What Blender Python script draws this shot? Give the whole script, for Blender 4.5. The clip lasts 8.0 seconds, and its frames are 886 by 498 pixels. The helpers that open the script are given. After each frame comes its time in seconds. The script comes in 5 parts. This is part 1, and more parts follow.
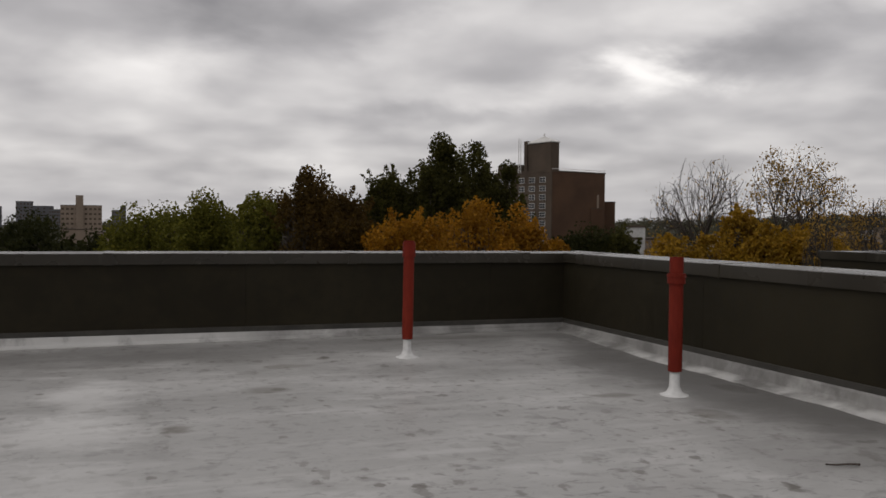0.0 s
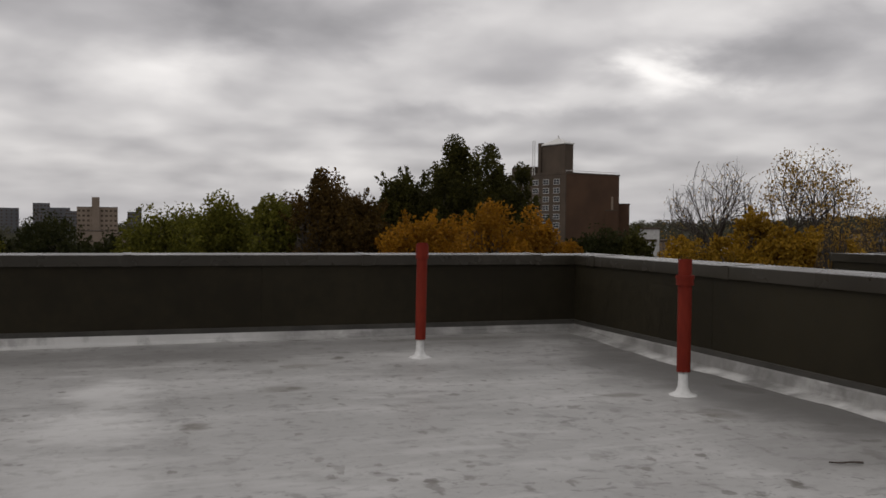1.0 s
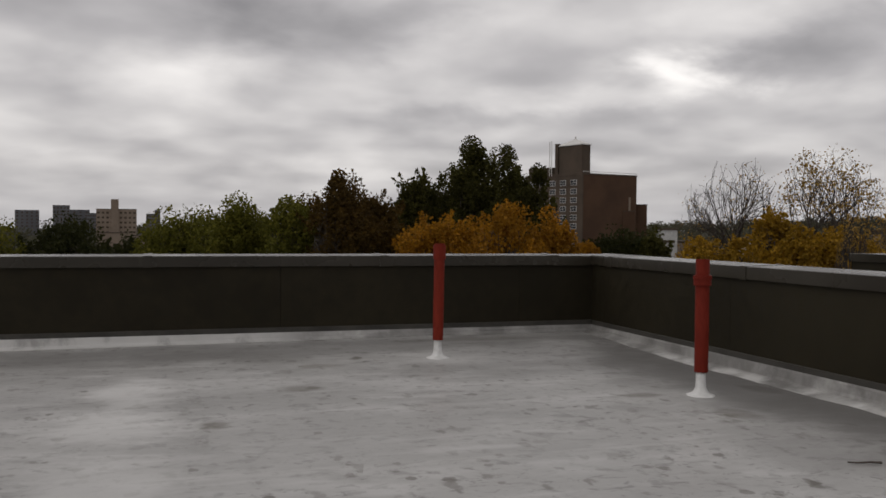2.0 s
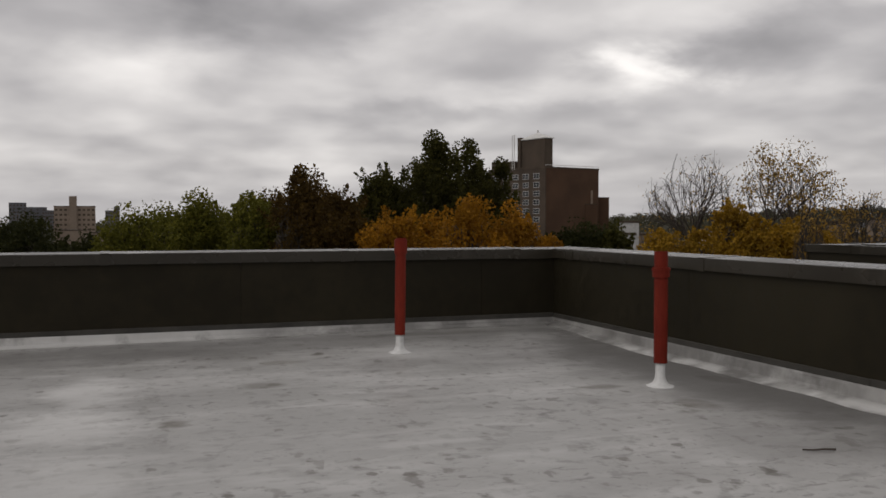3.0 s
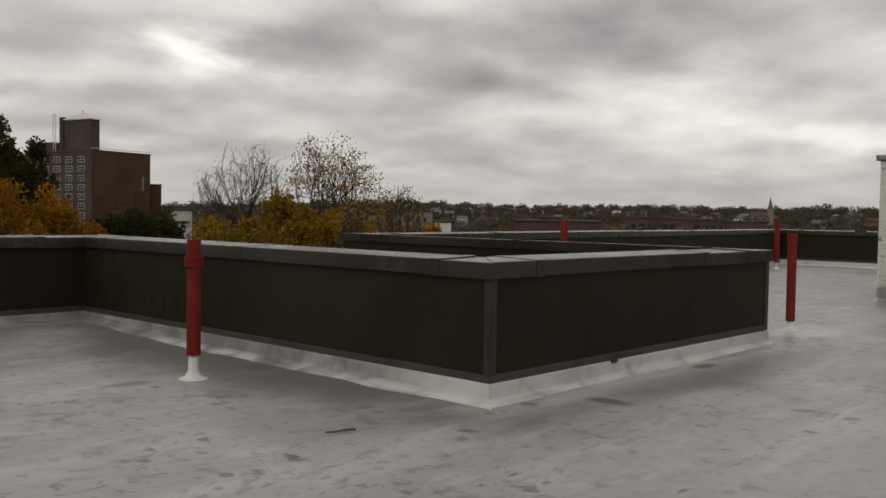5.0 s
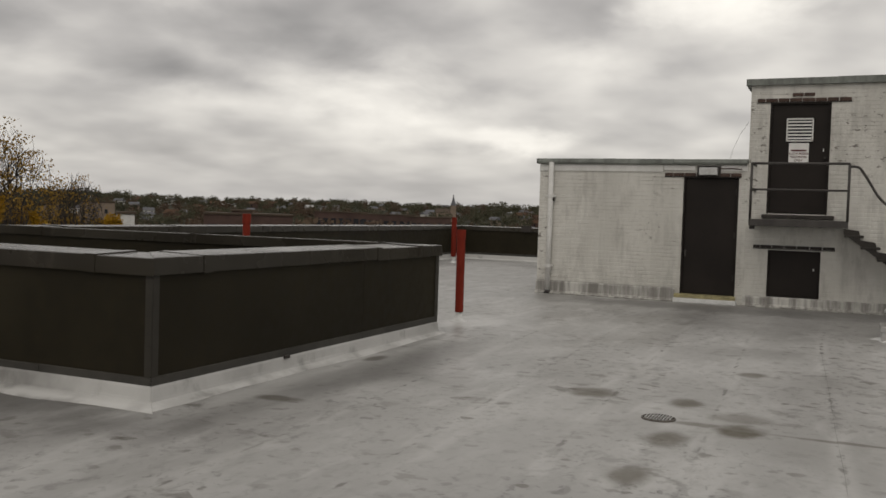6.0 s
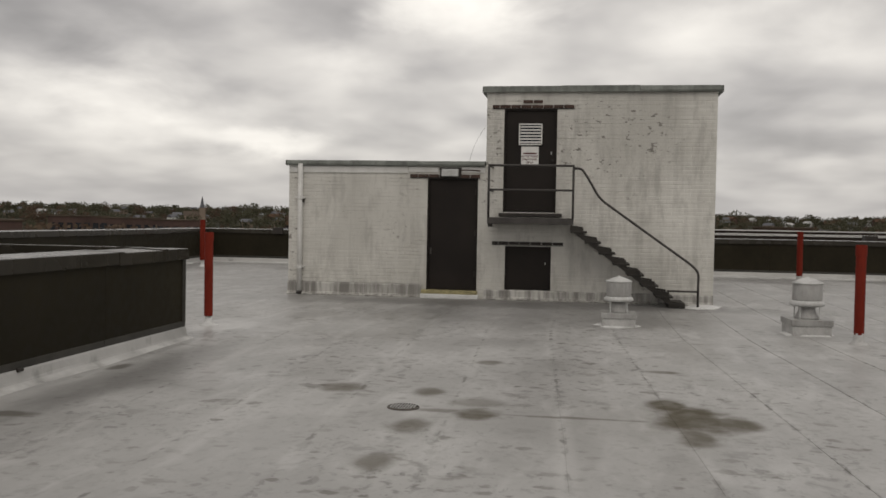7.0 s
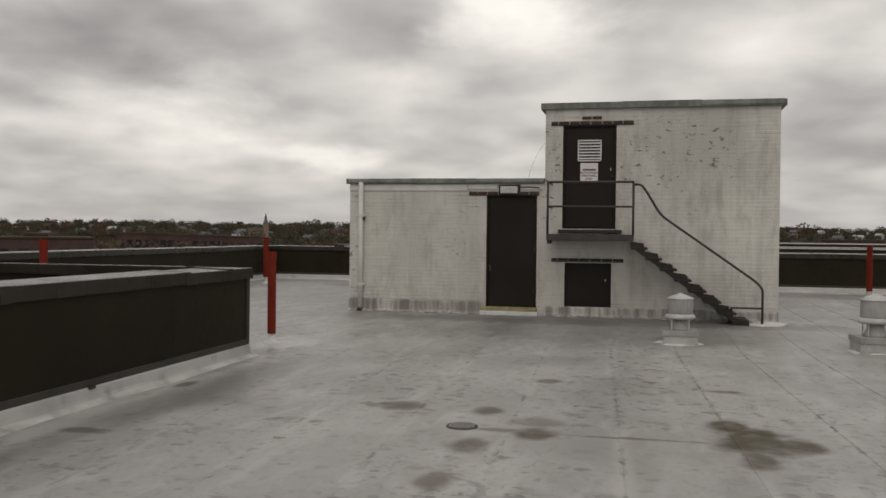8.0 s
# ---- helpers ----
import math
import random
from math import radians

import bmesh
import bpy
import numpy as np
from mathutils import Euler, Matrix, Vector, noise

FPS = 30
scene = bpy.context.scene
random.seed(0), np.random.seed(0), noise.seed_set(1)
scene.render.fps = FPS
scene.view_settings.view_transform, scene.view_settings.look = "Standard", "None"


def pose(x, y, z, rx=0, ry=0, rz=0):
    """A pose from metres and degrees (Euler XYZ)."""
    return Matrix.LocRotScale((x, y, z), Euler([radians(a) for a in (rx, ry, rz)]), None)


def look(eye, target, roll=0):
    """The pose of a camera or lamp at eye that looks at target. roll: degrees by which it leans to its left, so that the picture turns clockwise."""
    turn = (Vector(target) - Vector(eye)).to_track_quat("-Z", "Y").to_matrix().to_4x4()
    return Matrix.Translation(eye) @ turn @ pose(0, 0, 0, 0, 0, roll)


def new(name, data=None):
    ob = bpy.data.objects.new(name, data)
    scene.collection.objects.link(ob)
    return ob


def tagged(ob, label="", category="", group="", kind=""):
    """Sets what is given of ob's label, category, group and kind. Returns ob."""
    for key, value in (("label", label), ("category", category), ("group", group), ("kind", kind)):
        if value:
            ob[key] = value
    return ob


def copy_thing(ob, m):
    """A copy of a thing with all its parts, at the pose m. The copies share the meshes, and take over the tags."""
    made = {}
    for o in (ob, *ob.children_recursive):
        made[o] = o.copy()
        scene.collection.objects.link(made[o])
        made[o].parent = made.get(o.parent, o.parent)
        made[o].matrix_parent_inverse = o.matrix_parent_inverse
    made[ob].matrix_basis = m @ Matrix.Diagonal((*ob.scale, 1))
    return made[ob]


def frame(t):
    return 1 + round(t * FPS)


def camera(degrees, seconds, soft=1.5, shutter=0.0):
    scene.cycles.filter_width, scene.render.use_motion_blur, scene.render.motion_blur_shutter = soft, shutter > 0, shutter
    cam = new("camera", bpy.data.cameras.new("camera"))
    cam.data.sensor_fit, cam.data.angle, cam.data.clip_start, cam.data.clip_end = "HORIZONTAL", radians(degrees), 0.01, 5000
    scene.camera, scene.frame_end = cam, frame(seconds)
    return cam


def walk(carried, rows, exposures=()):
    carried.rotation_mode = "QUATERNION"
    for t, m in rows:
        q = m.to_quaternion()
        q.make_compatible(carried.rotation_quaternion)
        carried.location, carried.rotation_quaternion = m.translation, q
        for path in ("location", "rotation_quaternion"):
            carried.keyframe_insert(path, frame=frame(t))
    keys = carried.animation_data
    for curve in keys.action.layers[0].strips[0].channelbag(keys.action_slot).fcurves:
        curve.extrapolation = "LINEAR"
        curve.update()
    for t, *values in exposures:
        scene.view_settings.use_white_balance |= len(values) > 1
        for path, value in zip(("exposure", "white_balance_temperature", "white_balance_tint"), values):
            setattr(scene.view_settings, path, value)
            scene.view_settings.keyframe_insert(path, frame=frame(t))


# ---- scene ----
cam = camera(51.63, 8.0, soft=1.6)
PATH = [
    (0.0, pose(-0.093, 0.300, 1.416, 88.41, -0.54, -19.25)),
    (0.5, pose(-0.115, 0.213, 1.420, 88.44, -0.58, -19.65)),
    (1.0, pose(-0.129, 0.153, 1.421, 88.52, -0.57, -18.38)),
    (1.5, pose(-0.152, 0.119, 1.416, 88.60, -0.48, -17.24)),
    (3.0, pose(-0.116, 0.116, 1.417, 88.24, 0.03, -19.60)),
    (3.5, pose(-0.087, 0.129, 1.415, 88.05, 0.07, -23.99)),
    (4.0, pose(-0.004, 0.206, 1.409, 88.02, -0.22, -30.60)),
    (5.5, pose(0.229, 0.148, 1.411, 87.68, -1.35, -56.06)),
    (6.0, pose(0.311, 0.091, 1.420, 87.80, -1.79, -65.92)),
    (6.5, pose(0.262, 0.039, 1.417, 87.97, -1.57, -76.36)),
    (7.0, pose(0.125, -0.024, 1.422, 88.23, -0.99, -81.27)),
    (7.5, pose(0.128, -0.024, 1.431, 88.60, -0.58, -79.93)),
    (8.0, pose(0.062, -0.055, 1.467, 89.10, -0.61, -77.50)),
]
walk(cam, PATH, exposures=[(0.0, -0.07, 6650, 12), (4.0, -0.07, 6780, 12), (5.5, -0.02, 7000, 9), (7.0, 0.02, 6950, 10), (7.5, -0.08, 6980, 10), (8.0, -0.07, 7000, 10)])

# ---------------------------------------------------------------- world and light
SUN_AZ, SUN_EL = 258.0, 48.0
world = bpy.data.worlds.new("overcast_sky")
scene.world = world
world.use_nodes = True
wt = world.node_tree
wt.nodes.clear()


def wnode(kind, **props):
    n = wt.nodes.new(kind)
    for k, val in props.items():
        setattr(n, k, val)
    return n


def wmath(op, a, b=None, c=None):
    n = wnode("ShaderNodeMath", operation=op)
    for i, v in enumerate((a, b, c)):
        if v is None:
            continue
        if isinstance(v, (int, float)):
            n.inputs[i].default_value = v
        else:
            wt.links.new(v, n.inputs[i])
    return n.outputs[0]


w_sky = wnode("ShaderNodeTexSky", sky_type="NISHITA", sun_disc=False, sun_elevation=radians(SUN_EL), sun_rotation=radians(SUN_AZ))
w_co = wnode("ShaderNodeTexCoord")
w_sep = wnode("ShaderNodeSeparateXYZ")
wt.links.new(w_co.outputs["Generated"], w_sep.inputs[0])
up = wmath("MAXIMUM", w_sep.outputs[2], 0.0)


def cloud_noise(co, scale, detail, rough, offset, distortion=0.0, colour=False):
    m = wnode("ShaderNodeMapping")
    m.inputs["Location"].default_value = offset
    wt.links.new(co, m.inputs[0])
    n = wnode("ShaderNodeTexNoise")
    n.inputs["Scale"].default_value, n.inputs["Detail"].default_value = scale, detail
    n.inputs["Roughness"].default_value, n.inputs["Distortion"].default_value = rough, distortion
    wt.links.new(m.outputs[0], n.inputs["Vector"])
    return n.outputs["Color" if colour else "Fac"]


# the cloud sheet lies flat overhead, so its rolls close up towards the horizon
flat = wmath("ADD", up, 0.20)
w_vec = wnode("ShaderNodeCombineXYZ")
wt.links.new(wmath("DIVIDE", w_sep.outputs[0], flat), w_vec.inputs[0])
wt.links.new(wmath("DIVIDE", w_sep.outputs[1], flat), w_vec.inputs[1])
rolls = cloud_noise(w_vec.outputs[0], 0.95, 2.5, 0.42, (3.1, 1.7, 0.0), 0.2)
billow = cloud_noise(w_vec.outputs[0], 2.9, 2.6, 0.42, (7.3, 4.2, 1.0), 0.1)
w_map = wnode("ShaderNodeMapping")
w_map.inputs["Scale"].default_value = (1.0, 1.0, 2.2)
wt.links.new(w_co.outputs["Generated"], w_map.inputs[0])
wisps = cloud_noise(w_map.outputs[0], 8.0, 3.5, 0.48, (0.0, 0.0, 0.0), 0.1)
light = wmath("ADD", wmath("ADD", wmath("MULTIPLY", rolls, 0.36), wmath("MULTIPLY", billow, 0.50)), wmath("MULTIPLY", wisps, 0.34))
light = wmath("SUBTRACT", light, 0.60 - 0.578)
# bearing and height of the direction, wavering so that thick and thin places have ragged edges
w_wav = wnode("ShaderNodeSeparateColor")
wt.links.new(cloud_noise(w_map.outputs[0], 6.5, 5.0, 0.55, (2.0, 5.0, 1.0), 0.2, True), w_wav.inputs[0])
bearing = wmath("MULTIPLY_ADD", wmath("SUBTRACT", w_wav.outputs[0], 0.5), 15.0, wmath("MULTIPLY", wmath("ARCTAN2", w_sep.outputs[0], w_sep.outputs[1]), 180 / math.pi))
height = wmath("MULTIPLY_ADD", wmath("SUBTRACT", w_wav.outputs[1], 0.5), 5.0, wmath("MULTIPLY", wmath("ARCSINE", w_sep.outputs[2]), 180 / math.pi))


def cloud_place(az, el, wide, high, gain):
    """A thin, bright place in the cover (gain over 0) or a thick, dark one."""
    dx = wmath("MULTIPLY", wmath("SUBTRACT", bearing, az), 1 / wide)
    dy = wmath("MULTIPLY", wmath("SUBTRACT", height, el), 1 / high)
    d = wmath("ADD", wmath("MULTIPLY", dx, dx), wmath("MULTIPLY", dy, dy))
    return wmath("MULTIPLY", wmath("POWER", 2.718, wmath("MULTIPLY", d, -1.0)), gain * 1.25)


for row in ((9.5, 11.8, 8.5, 2.2, -0.23), (30.0, 8.9, 2.6, 1.3, 0.36), (33.5, 11.5, 3.5, 2.0, 0.12), (25.0, 7.6, 6.0, 0.8, 0.10), (38.0, 9.9, 5.5, 1.9, -0.19), (47.0, 8.0, 4.5, 1.1, -0.11),
            (0.5, 8.8, 5.0, 1.4, 0.13), (18.5, 6.4, 8.0, 0.7, -0.09), (5.0, 3.6, 12.0, 0.9, 0.07), (21.5, 12.9, 4.0, 1.6, 0.08), (45.0, 12.5, 5.0, 1.6, 0.10),
            (61.0, 6.8, 6.5, 1.7, 0.28), (69.5, 4.5, 4.5, 0.8, 0.20), (82.0, 13.8, 4.6, 3.0, 0.32), (76.0, 9.2, 3.5, 1.2, 0.10), (57.5, 11.6, 10.0, 2.2, -0.20), (75.0, 11.5, 3.5, 1.2, -0.08),
            (100.5, 6.0, 7.0, 1.8, -0.12), (100.0, 11.8, 6.0, 1.8, 0.16), (86.0, 5.0, 8.0, 1.2, -0.06), (49.0, 6.0, 5.0, 0.9, 0.06)):
    light = wmath("ADD", light, cloud_place(*row))
w_ramp = wnode("ShaderNodeValToRGB")
wt.links.new(light, w_ramp.inputs[0])
cr = w_ramp.color_ramp
cr.elements[0].position, cr.elements[0].color = 0.20, (0.235, 0.232, 0.242, 1)
cr.elements[1].position, cr.elements[1].color = 1.0, (1.10, 1.09, 1.07, 1)
e = cr.elements.new(0.50)
e.color = (0.50, 0.494, 0.504, 1)
# low haze: the cloud contrast sinks towards the horizon
w_haze = wnode("ShaderNodeMix", data_type="RGBA")
hz = wnode("ShaderNodeMapRange")
hz.inputs["From Min"].default_value, hz.inputs["From Max"].default_value = 0.0, 0.06
hz.inputs["To Min"].default_value, hz.inputs["To Max"].default_value = 0.7, 0.0
wt.links.new(up, hz.inputs["Value"])
wt.links.new(hz.outputs["Result"], w_haze.inputs["Factor"])
wt.links.new(w_ramp.outputs["Color"], w_haze.inputs["A"])
w_haze.inputs["B"].default_value = (0.455, 0.457, 0.482, 1)
b_cloud, b_sky = wnode("ShaderNodeBackground"), wnode("ShaderNodeBackground")
wt.links.new(w_haze.outputs["Result"], b_cloud.inputs["Color"])
wt.links.new(w_sky.outputs["Color"], b_sky.inputs["Color"])
b_cloud.inputs["Strength"].default_value, b_sky.inputs["Strength"].default_value = 1.0, 0.08
w_mix = wnode("ShaderNodeMixShader")
w_mix.inputs["Fac"].default_value = 0.95
wt.links.new(b_sky.outputs[0], w_mix.inputs[1])
wt.links.new(b_cloud.outputs[0], w_mix.inputs[2])
wt.links.new(w_mix.outputs[0], wnode("ShaderNodeOutputWorld").inputs["Surface"])

sun = new("sun", bpy.data.lights.new("sun", "SUN"))
sun.data.energy, sun.data.angle, sun.data.color = 0.52, radians(50), (1.0, 0.97, 0.92)
sun.matrix_world = look((0, 0, 60), (-60 * math.sin(radians(SUN_AZ)) / math.tan(radians(SUN_EL)), -60 * math.cos(radians(SUN_AZ)) / math.tan(radians(SUN_EL)), 0))


# ---------------------------------------------------------------- materials
class Mat:
    """A small builder of node materials in world-sized patterns."""

    def __init__(self, name, rough=0.7, metal=0.0):
        self.m = bpy.data.materials.new(name)
        self.m.use_nodes = True
        self.t = self.m.node_tree
        self.b = self.t.nodes["Principled BSDF"]
        self.b.inputs["Roughness"].default_value, self.b.inputs["Metallic"].default_value = rough, metal
        self.pos = self.t.nodes.new("ShaderNodeNewGeometry").outputs["Position"]

    def node(self, kind, **props):
        n = self.t.nodes.new(kind)
        for k, val in props.items():
            setattr(n, k, val)
        return n

    def put(self, val, socket):
        if isinstance(val, (int, float)):
            socket.default_value = val
        elif isinstance(val, tuple):
            socket.default_value = (*val, 1)[:4] if socket.type == "RGBA" else val
        else:
            self.t.links.new(val, socket)

    def noise(self, scale, stretch=(1, 1, 1), detail=4.0, rough=0.55, shift=(0, 0, 0), distortion=0.0):
        m = self.node("ShaderNodeMapping")
        m.inputs["Scale"].default_value, m.inputs["Location"].default_value = stretch, shift
        self.put(self.pos, m.inputs[0])
        n = self.node("ShaderNodeTexNoise")
        n.inputs["Scale"].default_value, n.inputs["Detail"].default_value = scale, detail
        n.inputs["Roughness"].default_value, n.inputs["Distortion"].default_value = rough, distortion
        self.put(m.outputs[0], n.inputs["Vector"])
        return n.outputs["Fac"]

    def dabs(self, scale, stretch, shift, small, large):
        """Loose spots of uneven size, one to a cell at most."""
        m = self.node("ShaderNodeMapping")
        m.inputs["Scale"].default_value, m.inputs["Location"].default_value = stretch, shift
        self.put(self.pos, m.inputs[0])
        n = self.node("ShaderNodeTexVoronoi", voronoi_dimensions="2D")
        n.inputs["Scale"].default_value = scale
        self.put(m.outputs[0], n.inputs["Vector"])
        sep = self.node("ShaderNodeSeparateColor")
        self.put(n.outputs["Color"], sep.inputs[0])
        size = self.band(sep.outputs[0], 0.25, 1.0, small, large)
        ragged = self.math("MULTIPLY", self.math("SUBTRACT", self.noise(5.5, (1.6, 1.0, 1), 4.0, 0.6), 0.5), 1.5)
        d = self.math("ADD", self.math("SUBTRACT", n.outputs["Distance"], size), ragged)
        return self.math("MULTIPLY", self.band(d, -0.13, 0.05, 1.0, 0.0), self.band(sep.outputs[1], 0.0, 1.0, 0.35, 1.0))

    def math(self, op, a, b=0.0, clamp=False):
        n = self.node("ShaderNodeMath", operation=op, use_clamp=clamp)
        self.put(a, n.inputs[0]), self.put(b, n.inputs[1])
        return n.outputs[0]

    def band(self, val, lo, hi, to0=0.0, to1=1.0):
        n = self.node("ShaderNodeMapRange", interpolation_type="SMOOTHSTEP")
        self.put(val, n.inputs["Value"])
        for k, v in (("From Min", lo), ("From Max", hi), ("To Min", to0), ("To Max", to1)):
            n.inputs[k].default_value = v
        return n.outputs["Result"]

    def mix(self, fac, a, b):
        n = self.node("ShaderNodeMix", data_type="RGBA")
        self.put(fac, n.inputs["Factor"]), self.put(a, n.inputs["A"]), self.put(b, n.inputs["B"])
        return n.outputs["Result"]

    def color(self, c):
        self.put(c, self.b.inputs["Base Color"])
        return self

    def rough(self, r):
        self.put(r, self.b.inputs["Roughness"])
        return self

    def bump(self, h, strength=0.3, distance=0.01):
        n = self.node("ShaderNodeBump")
        n.inputs["Strength"].default_value, n.inputs["Distance"].default_value = strength, distance
        self.put(h, n.inputs["Height"])
        self.put(n.outputs[0], self.b.inputs["Normal"])
        return self

    def chance(self):
        return self.node("ShaderNodeObjectInfo").outputs["Random"]

    def island(self):
        return self.node("ShaderNodeNewGeometry").outputs["Random Per Island"]


def plain(name, c0, c1, rough=0.7, scale=2.0, fine=40.0, metal=0.0, bump=0.15, streak=(1, 1, 1), spec=0.35):
    """A surface that varies between two colours at two scales."""
    k = Mat(name, rough, metal)
    n0, n1 = k.noise(scale, streak), k.noise(fine, streak, 3.0)
    f = k.math("ADD", k.math("MULTIPLY", n0, 0.65), k.math("MULTIPLY", n1, 0.35))
    k.color(k.mix(k.band(f, 0.33, 0.67), c0, c1))
    k.rough(k.band(n1, 0.3, 0.7, max(0.02, rough - 0.08), min(1, rough + 0.08)))
    k.bump(n1, bump, 0.004)
    k.b.inputs["Specular IOR Level"].default_value = spec
    return k.m


def roof_material():
    k = Mat("aluminised_roof_coating", 0.5)
    broad, streaks = k.noise(0.35, (1, 1.6, 1), 5.0), k.noise(1.0, (0.8, 1.5, 1), 6.0, 0.6, (4, 2, 0))
    fine = k.noise(9.0, (1, 1.3, 1), 5.0, 0.65)
    c = k.mix(k.band(broad, 0.3, 0.7), (0.29, 0.285, 0.275), (0.40, 0.395, 0.385))
    c = k.mix(k.band(streaks, 0.45, 0.70, 0.0, 0.6), c, (0.50, 0.495, 0.485))
    c = k.mix(k.band(fine, 0.50, 0.72, 0.0, 0.45), c, (0.21, 0.205, 0.197))
    c = k.mix(k.band(k.chance(), 0.0, 1.0, 0.0, 0.30), c, (0.27, 0.265, 0.255))
    # short dark scuffs, drawn out along the rolls, thicker at the laps
    sep = k.node("ShaderNodeSeparateXYZ")
    k.put(k.pos, sep.inputs[0])
    run = k.math("MULTIPLY", k.math("MINIMUM", k.math("MAXIMUM", k.math("SUBTRACT", sep.outputs[0], 7.0), -5.0), 5.0), LAP_SKEW)
    wing = k.math("GREATER_THAN", sep.outputs[1], YB)
    south = k.math("SUBTRACT", k.math("SUBTRACT", sep.outputs[1], run), LAP_AT)
    north = k.math("SUBTRACT", sep.outputs[1], YB)
    across = k.math("ADD", k.math("MULTIPLY", wing, north), k.math("MULTIPLY", k.math("SUBTRACT", 1.0, wing), south))
    lap = k.math("FRACT", k.math("ADD", k.math("DIVIDE", across, ROLL), 20.5))
    off_lap = k.math("ABSOLUTE", k.math("SUBTRACT", lap, 0.5))
    near = k.band(off_lap, 0.0, 0.09, 0.05, 0.0)
    patchy = k.band(k.noise(0.55, (1, 1.5, 1), 3.0, 0.5, (7, 3, 0)), 0.38, 0.62, 0.18, 1.0)
    patchy = k.math("MAXIMUM", patchy, k.math("MULTIPLY", wing, 0.6))
    for scale, st, lo, hi, amount, shift in ((1.3, (1.0, 1.3, 1), 0.54, 0.74, 0.30, (11, 5, 0)), (4.2, (1.0, 1.25, 1), 0.56, 0.67, 0.50, (3, 9, 0)), (7.5, (1.0, 1.2, 1), 0.585, 0.67, 0.6, (6, 1, 0)), (13.0, (1, 1.2, 1), 0.62, 0.69, 0.6, (2, 8, 0))):
        fl = k.noise(scale, st, 5.0, 0.6, shift, 0.6)
        c = k.mix(k.math("MULTIPLY", patchy, k.band(k.math("ADD", fl, near), lo, hi, 0.0, amount)), c, (0.115, 0.11, 0.103))
    for scale, st, shift, small, large, amount in ((2.1, (1.15, 0.9, 1), (5, 7, 0), -0.12, 0.20, 0.60), (3.4, (1.2, 0.9, 1), (3, 1, 0), -0.16, 0.20, 0.70), (5.5, (1.1, 1.0, 1), (1, 4, 0), -0.25, 0.18, 0.80)):
        c = k.mix(k.math("MULTIPLY", k.band(patchy, 0.0, 1.0, 0.3, amount), k.dabs(scale, st, shift, small, large)), c, (0.098, 0.088, 0.073))
    # broken dark line of dirt caught along each lap, and the paler brushed edge beside it
    c = k.mix(k.math("MULTIPLY", k.band(off_lap, 0.03, 0.12, 0.30, 0.0), k.band(k.noise(1.1, (0.6, 0.6, 1), 3.0, 0.5, (1, 5, 0)), 0.42, 0.6)), c, (0.52, 0.515, 0.50))
    dash = k.band(k.noise(8.0, (0.8, 1.2, 1), 3.0, 0.55, (4, 4, 0), 0.2), 0.51, 0.60)
    dash = k.math("MULTIPLY", dash, k.band(k.noise(0.8, detail=3.0, shift=(2, 9, 4)), 0.40, 0.58, 0.15, 1.0))
    c = k.mix(k.math("MULTIPLY", k.band(k.math("ADD", off_lap, k.math("MULTIPLY", k.math("SUBTRACT", k.noise(7.0, detail=3.0, shift=(3, 1, 0)), 0.5), 0.10)), 0.008, 0.026, 0.75, 0.0), k.math("MULTIPLY", dash, k.band(wing, 0.0, 1.0, 1.0, 0.25))), c, (0.095, 0.088, 0.078))
    pale = k.noise(2.2, (0.5, 1.6, 1), 3.0, 0.5, (8, 2, 0), 0.3)
    c = k.mix(k.band(pale, 0.54, 0.74, 0.0, 0.42), c, (0.54, 0.535, 0.525))
    # brushed-out patches of newer white coating
    fray = k.math("MULTIPLY", k.math("SUBTRACT", k.noise(1.6, (0.8, 1.4, 1), 5.0, 0.6, (2, 6, 0)), 0.5), 2.6)
    for sx, sy, rx, ry, amount in PALE:
        dx, dy = k.math("DIVIDE", k.math("SUBTRACT", sep.outputs[0], sx), rx), k.math("DIVIDE", k.math("SUBTRACT", sep.outputs[1], sy), ry)
        d = k.math("SQRT", k.math("ADD", k.math("MULTIPLY", dx, dx), k.math("MULTIPLY", dy, dy)))
        c = k.mix(k.band(k.math("ADD", d, fray), 0.3, 1.25, amount, 0.0), c, (0.62, 0.615, 0.60))
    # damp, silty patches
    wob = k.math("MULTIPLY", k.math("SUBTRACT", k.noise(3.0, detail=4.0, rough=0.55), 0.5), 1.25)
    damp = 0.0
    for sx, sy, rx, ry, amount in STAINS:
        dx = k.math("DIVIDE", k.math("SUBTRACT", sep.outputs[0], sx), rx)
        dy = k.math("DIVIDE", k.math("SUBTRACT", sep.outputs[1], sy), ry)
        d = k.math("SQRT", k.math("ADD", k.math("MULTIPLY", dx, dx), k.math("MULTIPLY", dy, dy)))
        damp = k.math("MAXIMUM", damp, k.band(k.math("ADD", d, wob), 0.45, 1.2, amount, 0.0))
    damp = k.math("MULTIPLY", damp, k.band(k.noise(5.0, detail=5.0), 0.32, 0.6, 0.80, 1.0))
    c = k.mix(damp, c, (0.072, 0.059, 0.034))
    # wide grey darkening: damp, with stair shade and bulkhead reflection put into the colour
    damp_shade = 0.0
    for sx, sy, rx, ry, amount in DAMP_SHADE:
        dx, dy = k.math("DIVIDE", k.math("SUBTRACT", sep.outputs[0], sx), rx), k.math("DIVIDE", k.math("SUBTRACT", sep.outputs[1], sy), ry)
        d = k.math("SQRT", k.math("ADD", k.math("MULTIPLY", dx, dx), k.math("MULTIPLY", dy, dy)))
        damp_shade = k.math("MAXIMUM", damp_shade, k.band(k.math("ADD", d, k.math("MULTIPLY", fray, 0.5)), 0.35, 1.2, amount, 0.0))
